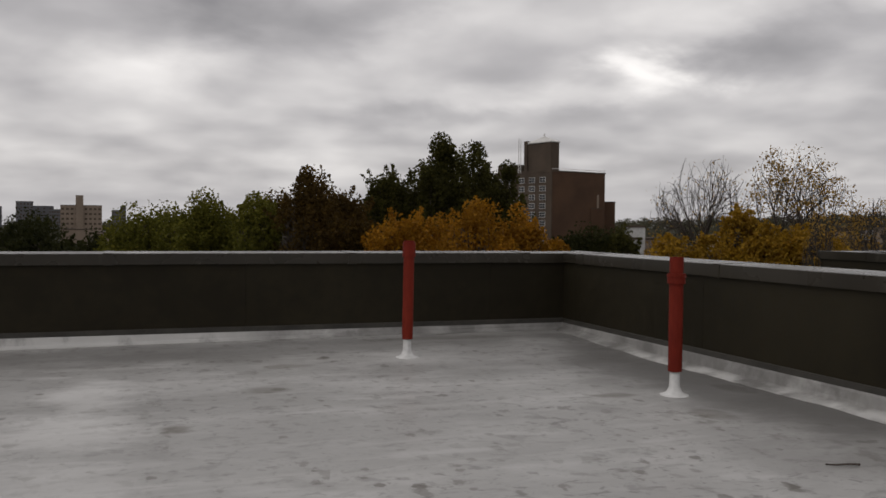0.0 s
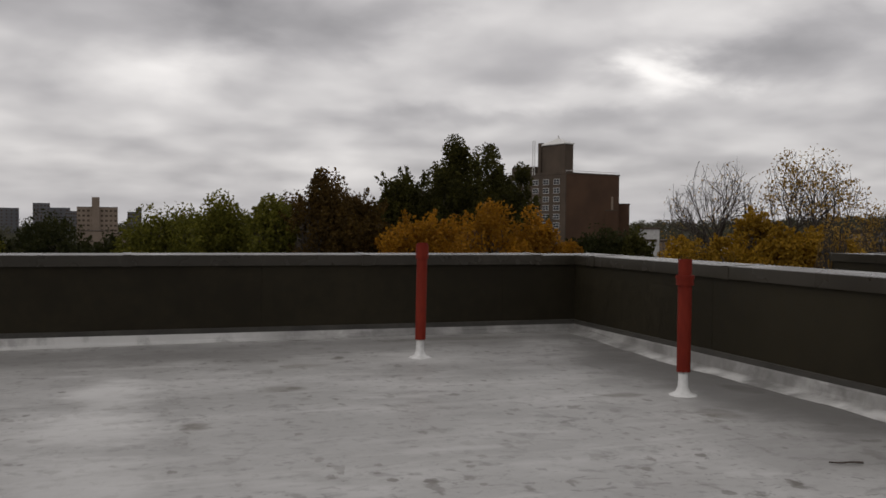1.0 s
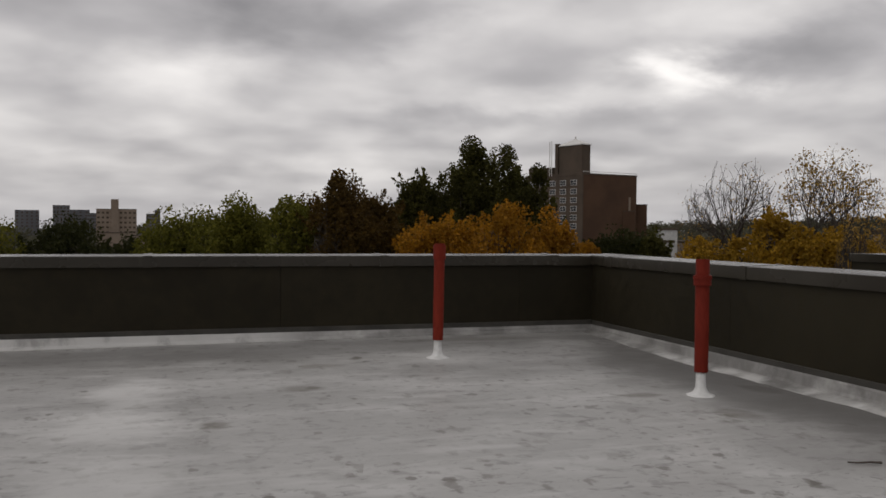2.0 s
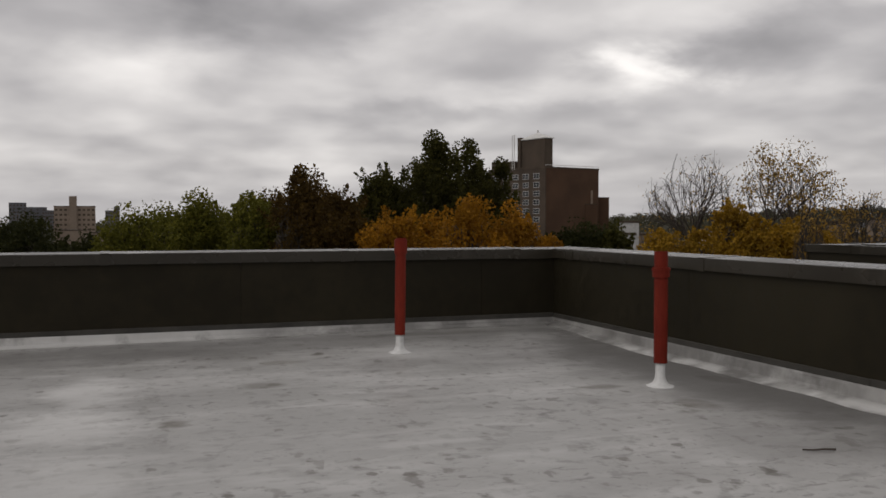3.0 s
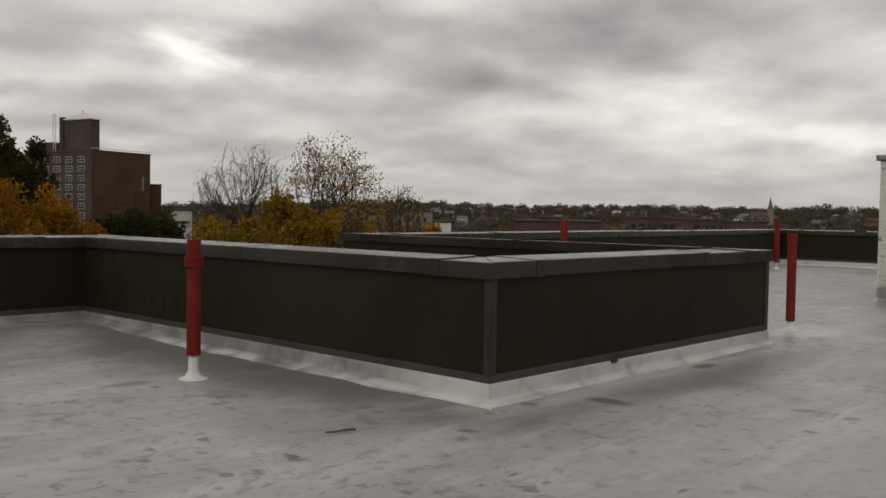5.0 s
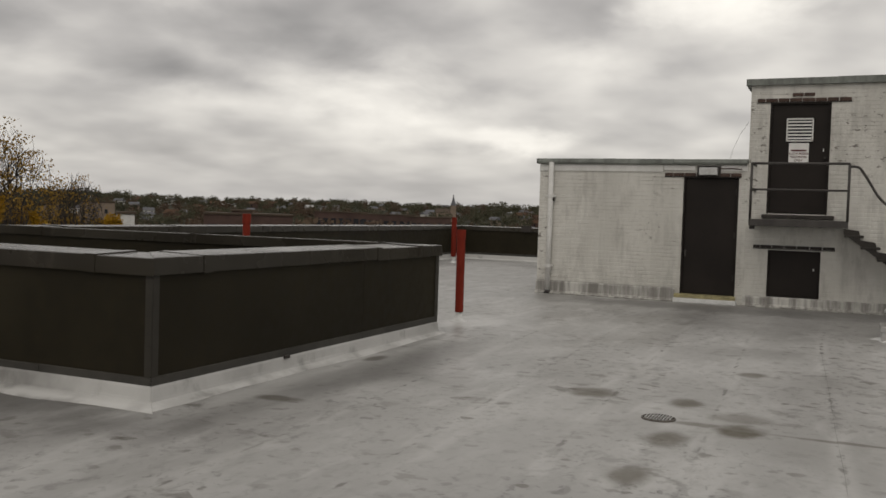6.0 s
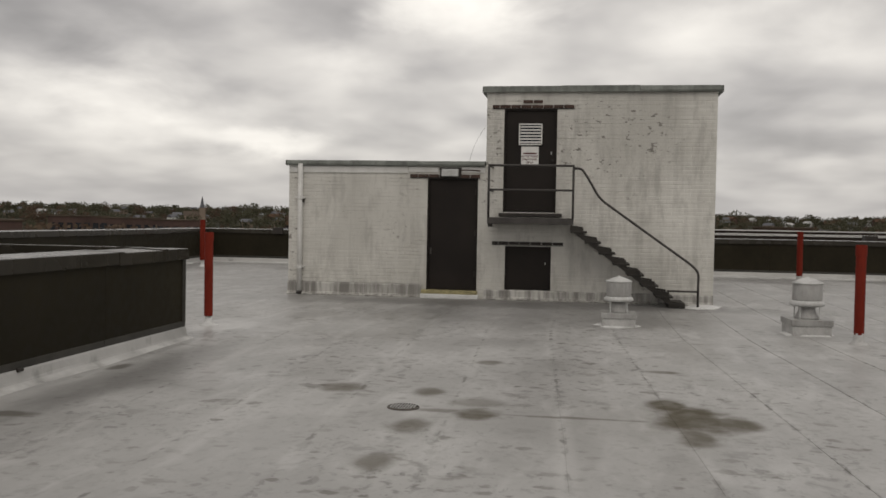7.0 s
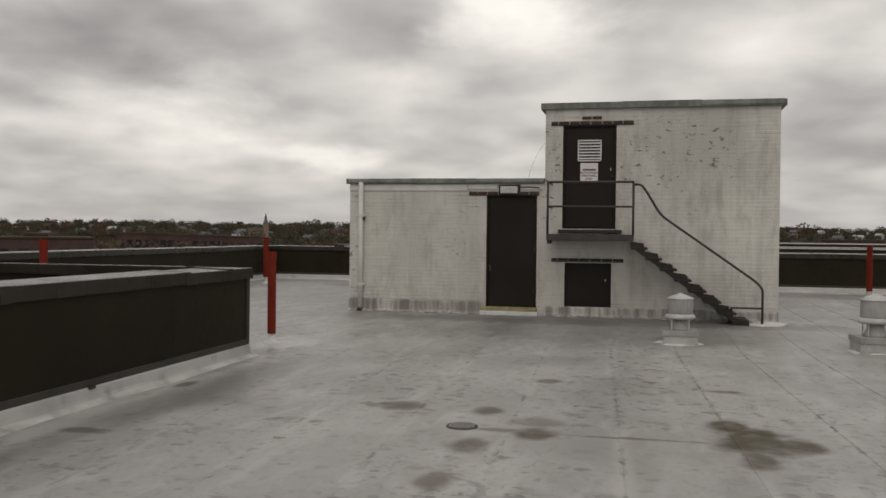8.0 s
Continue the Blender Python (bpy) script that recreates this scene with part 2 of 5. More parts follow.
    c = k.mix(damp_shade, c, (0.128, 0.123, 0.117))
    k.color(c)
    wet = k.band(broad, 0.35, 0.65, 0.36, 0.55)
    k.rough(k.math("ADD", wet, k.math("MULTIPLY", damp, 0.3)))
    k.bump(k.math("ADD", fine, k.math("MULTIPLY", streaks, 1.5)), 0.35, 0.006)
    return k.m


LAP_AT, ROLL, LAP_SKEW, YB = 0.12, 0.82, 0.05, 4.54     # a seam between rolls, their width, their slant to the walls, where the court begins
PALE = [(-0.35, 8.1, 0.35, 0.9, 0.6), (-0.4, 6.9, 0.5, 0.6, 0.5), (-0.45, 5.3, 0.45, 0.8, 0.4), (4.4, 6.9, 0.5, 0.45, 0.6), (2.9, 9.4, 0.5, 0.4, 0.5), (7.4, 4.25, 2.6, 0.22, 0.5), (11.6, 4.6, 0.8, 0.5, 0.5), (14.3, -2.2, 1.6, 0.8, 0.4), (12.4, -3.0, 0.9, 0.6, 0.45)]
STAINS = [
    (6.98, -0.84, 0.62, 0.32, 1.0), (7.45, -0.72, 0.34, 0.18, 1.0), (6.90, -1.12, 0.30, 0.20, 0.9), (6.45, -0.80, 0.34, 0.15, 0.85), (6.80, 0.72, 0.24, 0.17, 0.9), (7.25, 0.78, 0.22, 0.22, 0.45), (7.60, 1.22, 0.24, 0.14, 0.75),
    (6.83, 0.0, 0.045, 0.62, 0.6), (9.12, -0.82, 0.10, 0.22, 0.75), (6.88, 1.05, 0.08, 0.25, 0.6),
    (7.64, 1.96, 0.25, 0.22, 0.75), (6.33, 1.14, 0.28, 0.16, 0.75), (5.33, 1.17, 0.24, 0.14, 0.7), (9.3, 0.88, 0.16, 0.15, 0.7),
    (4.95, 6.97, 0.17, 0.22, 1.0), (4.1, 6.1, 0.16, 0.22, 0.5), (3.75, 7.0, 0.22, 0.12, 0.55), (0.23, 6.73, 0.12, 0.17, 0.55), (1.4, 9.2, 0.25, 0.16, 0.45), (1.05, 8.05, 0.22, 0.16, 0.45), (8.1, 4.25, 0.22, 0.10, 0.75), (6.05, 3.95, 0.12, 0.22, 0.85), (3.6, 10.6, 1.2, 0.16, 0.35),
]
# broad dark grey areas: damp at walls; stair shade and bulkhead reflection painted in
DAMP_SHADE = [(15.9, 1.0, 1.1, 5.0, 0.75), (16.0, -0.7, 0.9, 1.9, 0.8), (13.0, -3.2, 1.3, 0.9, 0.40), (14.5, -1.5, 1.8, 1.6, 0.45), (14.5, 0.3, 2.2, 4.2, 0.45), (4.9, 10.4, 0.5, 0.4, 0.5), (4.95, 7.2, 1.05, 3.8, 0.88), (1.0, 10.3, 6.5, 0.75, 0.55), (3.6, 9.3, 1.6, 1.3, 0.30), (4.2, 5.0, 1.0, 0.9, 0.35), (7.6, 3.95, 2.6, 0.40, 0.50)]


def painted_brick():
    k = Mat("dirty_white_painted_brick", 0.75)
    broad, grime = k.noise(0.9, (1, 1, 0.5), 5.0), k.noise(3.0, (1, 1.6, 0.5), 6.0, 0.65, (2, 0, 5))
    fine = k.noise(28.0, detail=4.0)
    c = k.mix(k.band(broad, 0.3, 0.7), (0.50, 0.488, 0.450), (0.67, 0.655, 0.612))
    c = k.mix(k.band(grime, 0.46, 0.72, 0.0, 0.52), c, (0.30, 0.288, 0.265))
    # flaked spots where the paint has gone
    flake = k.noise(9.0, (1, 0.8, 1.6), 5.0, 0.6, (1, 7, 3))
    zone = k.noise(0.75, detail=2.0, shift=(3.0, 2.35, 0.2))
    sep = k.node("ShaderNodeSeparateXYZ")
    k.put(k.pos, sep.inputs[0])
    worn = k.band(zone, 0.57, 0.70)
    for wy, wz, ry, rz in ((-0.55, 2.95, 1.3, 0.85), (0.25, 2.9, 0.35, 0.8), (1.7, 2.7, 0.25, 1.2), (5.45, 1.4, 0.22, 1.3)):
        dy, dz = k.math("DIVIDE", k.math("SUBTRACT", sep.outputs[1], wy), ry), k.math("DIVIDE", k.math("SUBTRACT", sep.outputs[2], wz), rz)
        worn = k.math("MAXIMUM", worn, k.band(k.math("ADD", k.math("MULTIPLY", dy, dy), k.math("MULTIPLY", dz, dz)), 0.3, 1.2, 1.0, 0.0))
    spot = k.math("MULTIPLY", k.band(flake, 0.60, 0.645), worn)
    c = k.mix(k.math("MULTIPLY", worn, k.band(fine, 0.45, 0.7, 0.0, 0.35)), c, (0.36, 0.34, 0.31))
    c = k.mix(k.math("MULTIPLY", spot, 0.85), c, (0.12, 0.105, 0.09))
    runs = k.noise(2.2, (1, 1.8, 0.16), 5.0, 0.6, (5, 3, 1))
    c = k.mix(k.band(runs, 0.52, 0.74, 0.0, 0.4), c, (0.34, 0.328, 0.30))
    # mortar shadow painted into the colour along the bed joints, in patches
    bed = k.math("ABSOLUTE", k.math("SUBTRACT", k.math("FRACT", k.math("DIVIDE", k.math("SUBTRACT", sep.outputs[2], 0.24 - 0.03875), 0.0675)), 0.5))
    joint_patch = k.band(k.noise(1.3, (1, 0.8, 1.6), 4.0, 0.6, (6, 2, 8)), 0.44, 0.64, 0.04, 0.95)
    broken = k.band(k.noise(9.0, (1, 0.45, 1.5), 3.0, 0.5, (2, 2, 7)), 0.40, 0.60, 0.1, 1.0)
    thick = k.math("MULTIPLY", k.band(sep.outputs[2], 1.05, 1.5, 0.25, 1.0), k.band(sep.outputs[1], -2.1, -0.9, 0.3, 1.0))
    thick = k.math("MAXIMUM", thick, k.band(sep.outputs[1], 1.7, 1.85))
    joint_patch = k.math("MULTIPLY", joint_patch, thick)
    c = k.mix(k.math("MULTIPLY", k.band(bed, 0.05, 0.17, 0.36, 0.0), k.math("MULTIPLY", joint_patch, broken)), c, (0.22, 0.20, 0.18))
    fleck = k.noise(11.0, (1, 0.5, 2.2), 4.0, 0.6, (9, 1, 2))
    c = k.mix(k.math("MULTIPLY", joint_patch, k.band(fleck, 0.62, 0.70, 0.0, 0.8)), c, (0.23, 0.21, 0.185))
    c = k.mix(k.band(k.island(), 0.0, 1.0, 0.0, 0.14), c, (0.42, 0.40, 0.37))
    k.color(c)
    k.bump(k.math("ADD", fine, k.math("MULTIPLY", grime, 1.2)), 0.35, 0.005)
    return k.m


def streaked_flashing():
    k = Mat("streaked_white_base_coating", 0.6)
    runs, blot = k.noise(2.6, (1, 1, 0.7), 5.0, 0.6), k.noise(1.1, detail=5.0, rough=0.6)
    c = k.mix(k.band(runs, 0.35, 0.68), (0.17, 0.165, 0.158), (0.30, 0.295, 0.283))
    # fresh white coating in patches
    sep = k.node("ShaderNodeSeparateXYZ")
    k.put(k.pos, sep.inputs[0])
    fresh = k.band(blot, 0.52, 0.68, 0.0, 0.55)
    for sx, sy, r in ((5.5, 4.5, 1.3), (8.4, 4.5, 2.2), (-1.4, 11.0, 3.6), (26.4, -4.0, 7.0), (27.0, 9.5, 5.0)):
        dx, dy = k.math("SUBTRACT", sep.outputs[0], sx), k.math("SUBTRACT", sep.outputs[1], sy)
        d = k.math("SQRT", k.math("ADD", k.math("MULTIPLY", dx, dx), k.math("MULTIPLY", dy, dy)))
        d = k.math("ADD", k.math("DIVIDE", d, r), k.math("SUBTRACT", blot, 0.5))
        fresh = k.math("MAXIMUM", fresh, k.band(d, 0.35, 1.2, 0.66, 0.0))
    c = k.mix(fresh, c, (0.62, 0.615, 0.60))
    c = k.mix(k.band(k.noise(2.6, (1, 1, 0.6), 5.0, 0.6, (4, 1, 0)), 0.56, 0.70, 0.0, 0.6), c, (0.19, 0.185, 0.175))
    # bright brushed line where the coating ends on the roof
    edge = k.math("MULTIPLY", k.band(sep.outputs[2], 0.014, 0.045, 0.75, 0.0), k.band(k.noise(2.0, detail=4.0, shift=(5, 8, 2)), 0.42, 0.60))
    c = k.mix(edge, c, (0.66, 0.655, 0.64))
    return k.color(c).bump(k.noise(18.0), 0.4, 0.006).m


def leaf_material(name, c0, c1, c2):
    k = Mat(name, 0.6)
    r = k.island()
    c0, c2 = tuple(a * 0.7 + b * 0.3 for a, b in zip(c0, c1)), tuple(a * 0.65 + b * 0.35 for a, b in zip(c2, c1))
    c = k.mix(k.band(r, 0.0, 0.6), c0, c1)
    c = k.mix(k.band(r, 0.7, 1.0), c, c2)
    blot = k.noise(0.45, detail=2.0)
    c = k.mix(k.band(blot, 0.4, 0.65, 0.0, 0.6), c, c0)
    k.color(c)
    k.b.inputs["Specular IOR Level"].default_value = 0.08
    tr = k.node("ShaderNodeBsdfTranslucent")
    k.put(c, tr.inputs["Color"])
    mx = k.node("ShaderNodeMixShader")
    mx.inputs["Fac"].default_value = 0.42
    k.put(k.b.outputs[0], mx.inputs[1]), k.put(tr.outputs[0], mx.inputs[2])
    k.put(mx.outputs[0], k.t.nodes["Material Output"].inputs["Surface"])
    return k.m


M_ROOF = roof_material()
M_BRICKW = painted_brick()
M_FLASH = streaked_flashing()
def foot_coating():
    k = Mat("grey_streaked_wall_foot", 0.7)
    runs, blot = k.noise(7.0, (1, 1, 0.10), 5.0, 0.65), k.noise(2.0, detail=4.0)
    c = k.mix(k.band(runs, 0.36, 0.66), (0.20, 0.19, 0.175), (0.52, 0.51, 0.48))
    c = k.mix(k.band(blot, 0.48, 0.7, 0.0, 0.5), c, (0.22, 0.21, 0.195))
    return k.color(c).bump(k.noise(20.0), 0.4, 0.006).m


M_FOOT = foot_coating()
M_CLAD = plain("dark_olive_brown_metal_cladding", (0.0155, 0.0127, 0.0072), (0.0270, 0.0224, 0.0130), 0.6, 0.8, 9.0, 0.0, 0.08, spec=0.12)
def coping_metal():
    k = Mat("weathered_dark_bronze_coping", 0.36)
    c = k.mix(k.band(k.noise(0.7, detail=3.0), 0.3, 0.7), (0.022, 0.0185, 0.013), (0.037, 0.032, 0.024))
    c = k.mix(k.band(k.noise(5.0, (1, 1, 0.4), 4.0, 0.6), 0.55, 0.75, 0.0, 0.4), c, (0.065, 0.058, 0.047))
    k.b.inputs["Specular IOR Level"].default_value = 0.28
    return k.color(c).rough(k.band(k.noise(1.1), 0.3, 0.7, 0.20, 0.32)).m


M_COPE = coping_metal()
M_BAR = plain("dull_dark_termination_bar", (0.032, 0.030, 0.026), (0.060, 0.056, 0.048), 0.6, 3.0, 30.0)
M_TRIM = plain("dark_folded_trim", (0.024, 0.021, 0.016), (0.038, 0.034, 0.027), 0.5, 2.0, 20.0, spec=0.3)
M_RED = plain("faded_red_oxide_paint", (0.125, 0.013, 0.007), (0.190, 0.024, 0.013), 0.65, 3.0, 30.0, streak=(1, 1, 0.3), spec=0.12)
M_BOOT = plain("white_roof_mastic", (0.52, 0.52, 0.51), (0.68, 0.68, 0.67), 0.6, 5.0, 25.0, bump=0.4)
M_DOOR = plain("dark_brown_door_paint", (0.0125, 0.0095, 0.008), (0.020, 0.0155, 0.013), 0.55, 1.5, 20.0, spec=0.2)
M_STEEL = plain("brown_painted_steel", (0.022, 0.018, 0.016), (0.044, 0.037, 0.032), 0.55, 5.0, 40.0, bump=0.3)
M_STAIR = plain("blackened_stair_steel", (0.014, 0.012, 0.010), (0.030, 0.025, 0.021), 0.6, 5.0, 40.0, bump=0.3)
M_RAIL = plain("dark_grey_rail_paint", (0.036, 0.032, 0.030), (0.062, 0.056, 0.052), 0.45, 6.0, 40.0)
M_DRUM = plain("dull_grey_galvanised_sheet", (0.27, 0.265, 0.255), (0.40, 0.395, 0.385), 0.5, 3.0, 30.0, 0.1, streak=(1, 1, 0.4))
M_GALV = plain("weathered_galvanised_metal", (0.42, 0.42, 0.41), (0.60, 0.60, 0.59), 0.5, 4.0, 30.0, 0.1)
M_EDGE = plain("verdigris_grey_roof_edge", (0.10, 0.105, 0.095), (0.22, 0.235, 0.215), 0.55, 2.6, 18.0, 0.0, 0.2, (1, 1, 0.4))
M_WHITE = plain("chalky_white_paint", (0.55, 0.545, 0.52), (0.68, 0.67, 0.65), 0.6, 3.0, 30.0)
M_REDBRICK = plain("bare_red_brown_brick", (0.046, 0.031, 0.025), (0.088, 0.055, 0.044), 0.85, 6.0, 40.0, bump=0.5)
M_PAPER = plain("white_sign_board", (0.66, 0.65, 0.63), (0.74, 0.73, 0.71), 0.6, 6.0, 40.0)
M_INK = plain("dark_red_print", (0.075, 0.022, 0.022), (0.11, 0.035, 0.032), 0.6)
M_YELLOW = plain("worn_yellow_sill_paint", (0.16, 0.14, 0.08), (0.42, 0.37, 0.19), 0.7, 6.0, 40.0)
M_IRON = plain("rusty_cast_iron", (0.05, 0.042, 0.036), (0.12, 0.105, 0.09), 0.6, 20.0, 80.0)
M_WOOD = plain("dark_wet_wood", (0.04, 0.03, 0.025), (0.08, 0.06, 0.05), 0.7, 20.0, 60.0)
M_CURB = plain("grey_coated_curb", (0.34, 0.335, 0.325), (0.48, 0.475, 0.465), 0.6, 4.0, 30.0)
M_GROUND = plain("distant_streets_and_gardens", (0.030, 0.031, 0.022), (0.065, 0.06, 0.045), 0.95, 0.02, 0.3, spec=0.05)
M_WALLBRICK = plain("dark_brick_facade", (0.020, 0.015, 0.012), (0.040, 0.030, 0.024), 0.85, 0.6, 12.0)
M_TOWER = plain("brown_red_tower_brick", (0.060, 0.032, 0.018), (0.092, 0.049, 0.028), 0.9, 0.12, 2.5)
M_TOWERF = plain("dull_brown_front_brick", (0.060, 0.044, 0.032), (0.09, 0.066, 0.048), 0.9, 0.15, 2.5)
M_TAN = plain("tan_concrete_block", (0.20, 0.155, 0.12), (0.26, 0.205, 0.16), 0.9, 0.1, 1.0)
# blue-grey with the haze of distance mixed into the colour
M_SLATE = plain("blue_grey_hazed_block", (0.11, 0.11, 0.12), (0.14, 0.14, 0.15), 0.9, 0.05, 0.6)
M_GLASS = plain("dark_window_glass", (0.02, 0.022, 0.025), (0.04, 0.043, 0.048), 0.1, 0.5, 3.0, bump=0.0)
M_BARK = plain("grey_brown_bark", (0.035, 0.028, 0.022), (0.07, 0.057, 0.046), 0.9, 3.0, 20.0, bump=0.5)
M_ROWBRICK = plain("dull_red_row_brick", (0.06, 0.038, 0.032), (0.10, 0.062, 0.052), 0.9, 0.3, 3.0)


# ---------------------------------------------------------------- mesh helpers
def thing(name, label, category, at=(0, 0, 0), turn=0.0, group="", kind=""):
    """An Empty at the base of a thing, that parents its parts."""
    ob = new(name)
    ob.empty_display_size = 0.2
    ob.matrix_world = pose(*at, 0, 0, turn)
    return tagged(ob, label, category, group, kind)


def link_mesh(name, me, material, parent=None, label=""):
    if not me.materials:
        me.materials.append(material)
    ob = new(name, me)
    if parent:
        ob.parent = parent
    return tagged(ob, label)


def part(name, bm, material, parent=None, label="", smooth=False):
    me = bpy.data.meshes.new(name)
    bmesh.ops.recalc_face_normals(bm, faces=bm.faces)
    if smooth:
        for f in bm.faces:
            f.smooth = len(f.verts) <= 4
    bm.to_mesh(me)
    bm.free()
    return link_mesh(name, me, material, parent, label)


def box(x0, x1, y0, y1, z0, z1, bevel=0.0, bm=None):
    """A box between two corners, with bevelled edges if asked."""
    own = bmesh.new()
    bmesh.ops.create_cube(own, size=1.0, matrix=Matrix.Translation(((x0 + x1) / 2, (y0 + y1) / 2, (z0 + z1) / 2)) @ Matrix.Diagonal((abs(x1 - x0), abs(y1 - y0), abs(z1 - z0), 1)))
    if bevel:
        bmesh.ops.bevel(own, geom=own.edges[:], offset=bevel, segments=2, affect="EDGES", profile=0.6)
    if bm is None:
        return own
    tmp = bpy.data.meshes.new("tmp")
    own.to_mesh(tmp)
    own.free()
    bm.from_mesh(tmp)
    bpy.data.meshes.remove(tmp)
    return bm


def lathe(profile, n=24, centre=(0, 0), wobble=0.0, seed=0):
    """A turned body from (radius, height) pairs."""
    bm = bmesh.new()
    rnd = random.Random(seed)
    lob = [1 + wobble * (rnd.random() - 0.5) for _ in range(n)]
    rings = []
    for r, z in profile:
        w = 1.0 if wobble == 0 else None
        rings.append([bm.verts.new((centre[0] + r * (w or lob[i]) * math.cos(2 * math.pi * i / n), centre[1] + r * (w or lob[i]) * math.sin(2 * math.pi * i / n), z)) for i in range(n)])
    for a, b in zip(rings, rings[1:]):
        for i in range(n):
            bm.faces.new((a[i], a[(i + 1) % n], b[(i + 1) % n], b[i]))
    for ring in (rings[0], rings[-1]):
        bm.faces.new(ring)
    return bm


def tube(points, r, n=10, bm=None, taper=None):
    """A round bar along points."""
    bm = bm or bmesh.new()
    pts = [Vector(p) for p in points]
    rings = []
    for i, p in enumerate(pts):
        d = (pts[min(i + 1, len(pts) - 1)] - pts[max(i - 1, 0)]).normalized()
        q = d.to_track_quat("Z", "Y")
        rr = r if taper is None else r + (taper - r) * i / (len(pts) - 1)
        rings.append([bm.verts.new(p + q @ Vector((rr * math.cos(2 * math.pi * j / n), rr * math.sin(2 * math.pi * j / n), 0))) for j in range(n)])
    for a, b in zip(rings, rings[1:]):
        for j in range(n):
            bm.faces.new((a[j], a[(j + 1) % n], b[(j + 1) % n], b[j]))
    bm.faces.new(rings[0]), bm.faces.new(rings[-1])
    return bm


def rounded(points, radius=0.12, n=5):
    """A polyline with its inner corners rounded."""
    pts = [Vector(p) for p in points]
    res = [pts[0]]
    for a, b, c in zip(pts, pts[1:], pts[2:]):
        r = min(radius, (a - b).length * 0.45, (c - b).length * 0.45)
        p, q = b + (a - b).normalized() * r, b + (c - b).normalized() * r
        for i in range(n + 1):
            t = i / n
            res.append(p * (1 - t) ** 2 + b * 2 * t * (1 - t) + q * t * t)
    return res + [pts[-1]]


# ---------------------------------------------------------------- the main building
GZ = -15.0
XA, YA = 5.33, 11.04          # court notch: west side, north edge
XC, XE, XE2, XW, YS = 10.16, 27.8, 26.4, -14.0, -12.0
Z_TOP, Z_BAR, WALL = 1.05, 0.155, 0.36


def rise(x, y):
    """The membrane climbs a little into the north-east corner of the west wing."""
    t, u = min(1, max(0, (y - 8.5) / 2.5)), min(1, max(0, (x + 4.0) / 7.0))
    return (0.012 + 0.048 * u) * t * t * (3 - 2 * t) if x < 6 else 0.0


def frame_uv(p0, p1, n):
    p0, p1, n = Vector((*p0, 0)), Vector((*p1, 0)), Vector((*n, 0))
    u = (p1 - p0).normalized()
    return p0, u, n, (p1 - p0).length


def strip(p0, u, n, u0, u1, section, lean0=0.0, lean1=0.0):
    """A bar with the given (n, z) section from u0 to u1; the ends may be mitred."""
    bm = bmesh.new()
    a = [bm.verts.new(p0 + u * (u0 + lean0 * s) + n * s + Vector((0, 0, z))) for s, z in section]
    b = [bm.verts.new(p0 + u * (u1 + lean1 * s) + n * s + Vector((0, 0, z))) for s, z in section]
    m = len(section)
    for i in range(m):
        bm.faces.new((a[i], a[(i + 1) % m], b[(i + 1) % m], b[i]))
    bm.faces.new(a), bm.faces.new(b)
    return bm


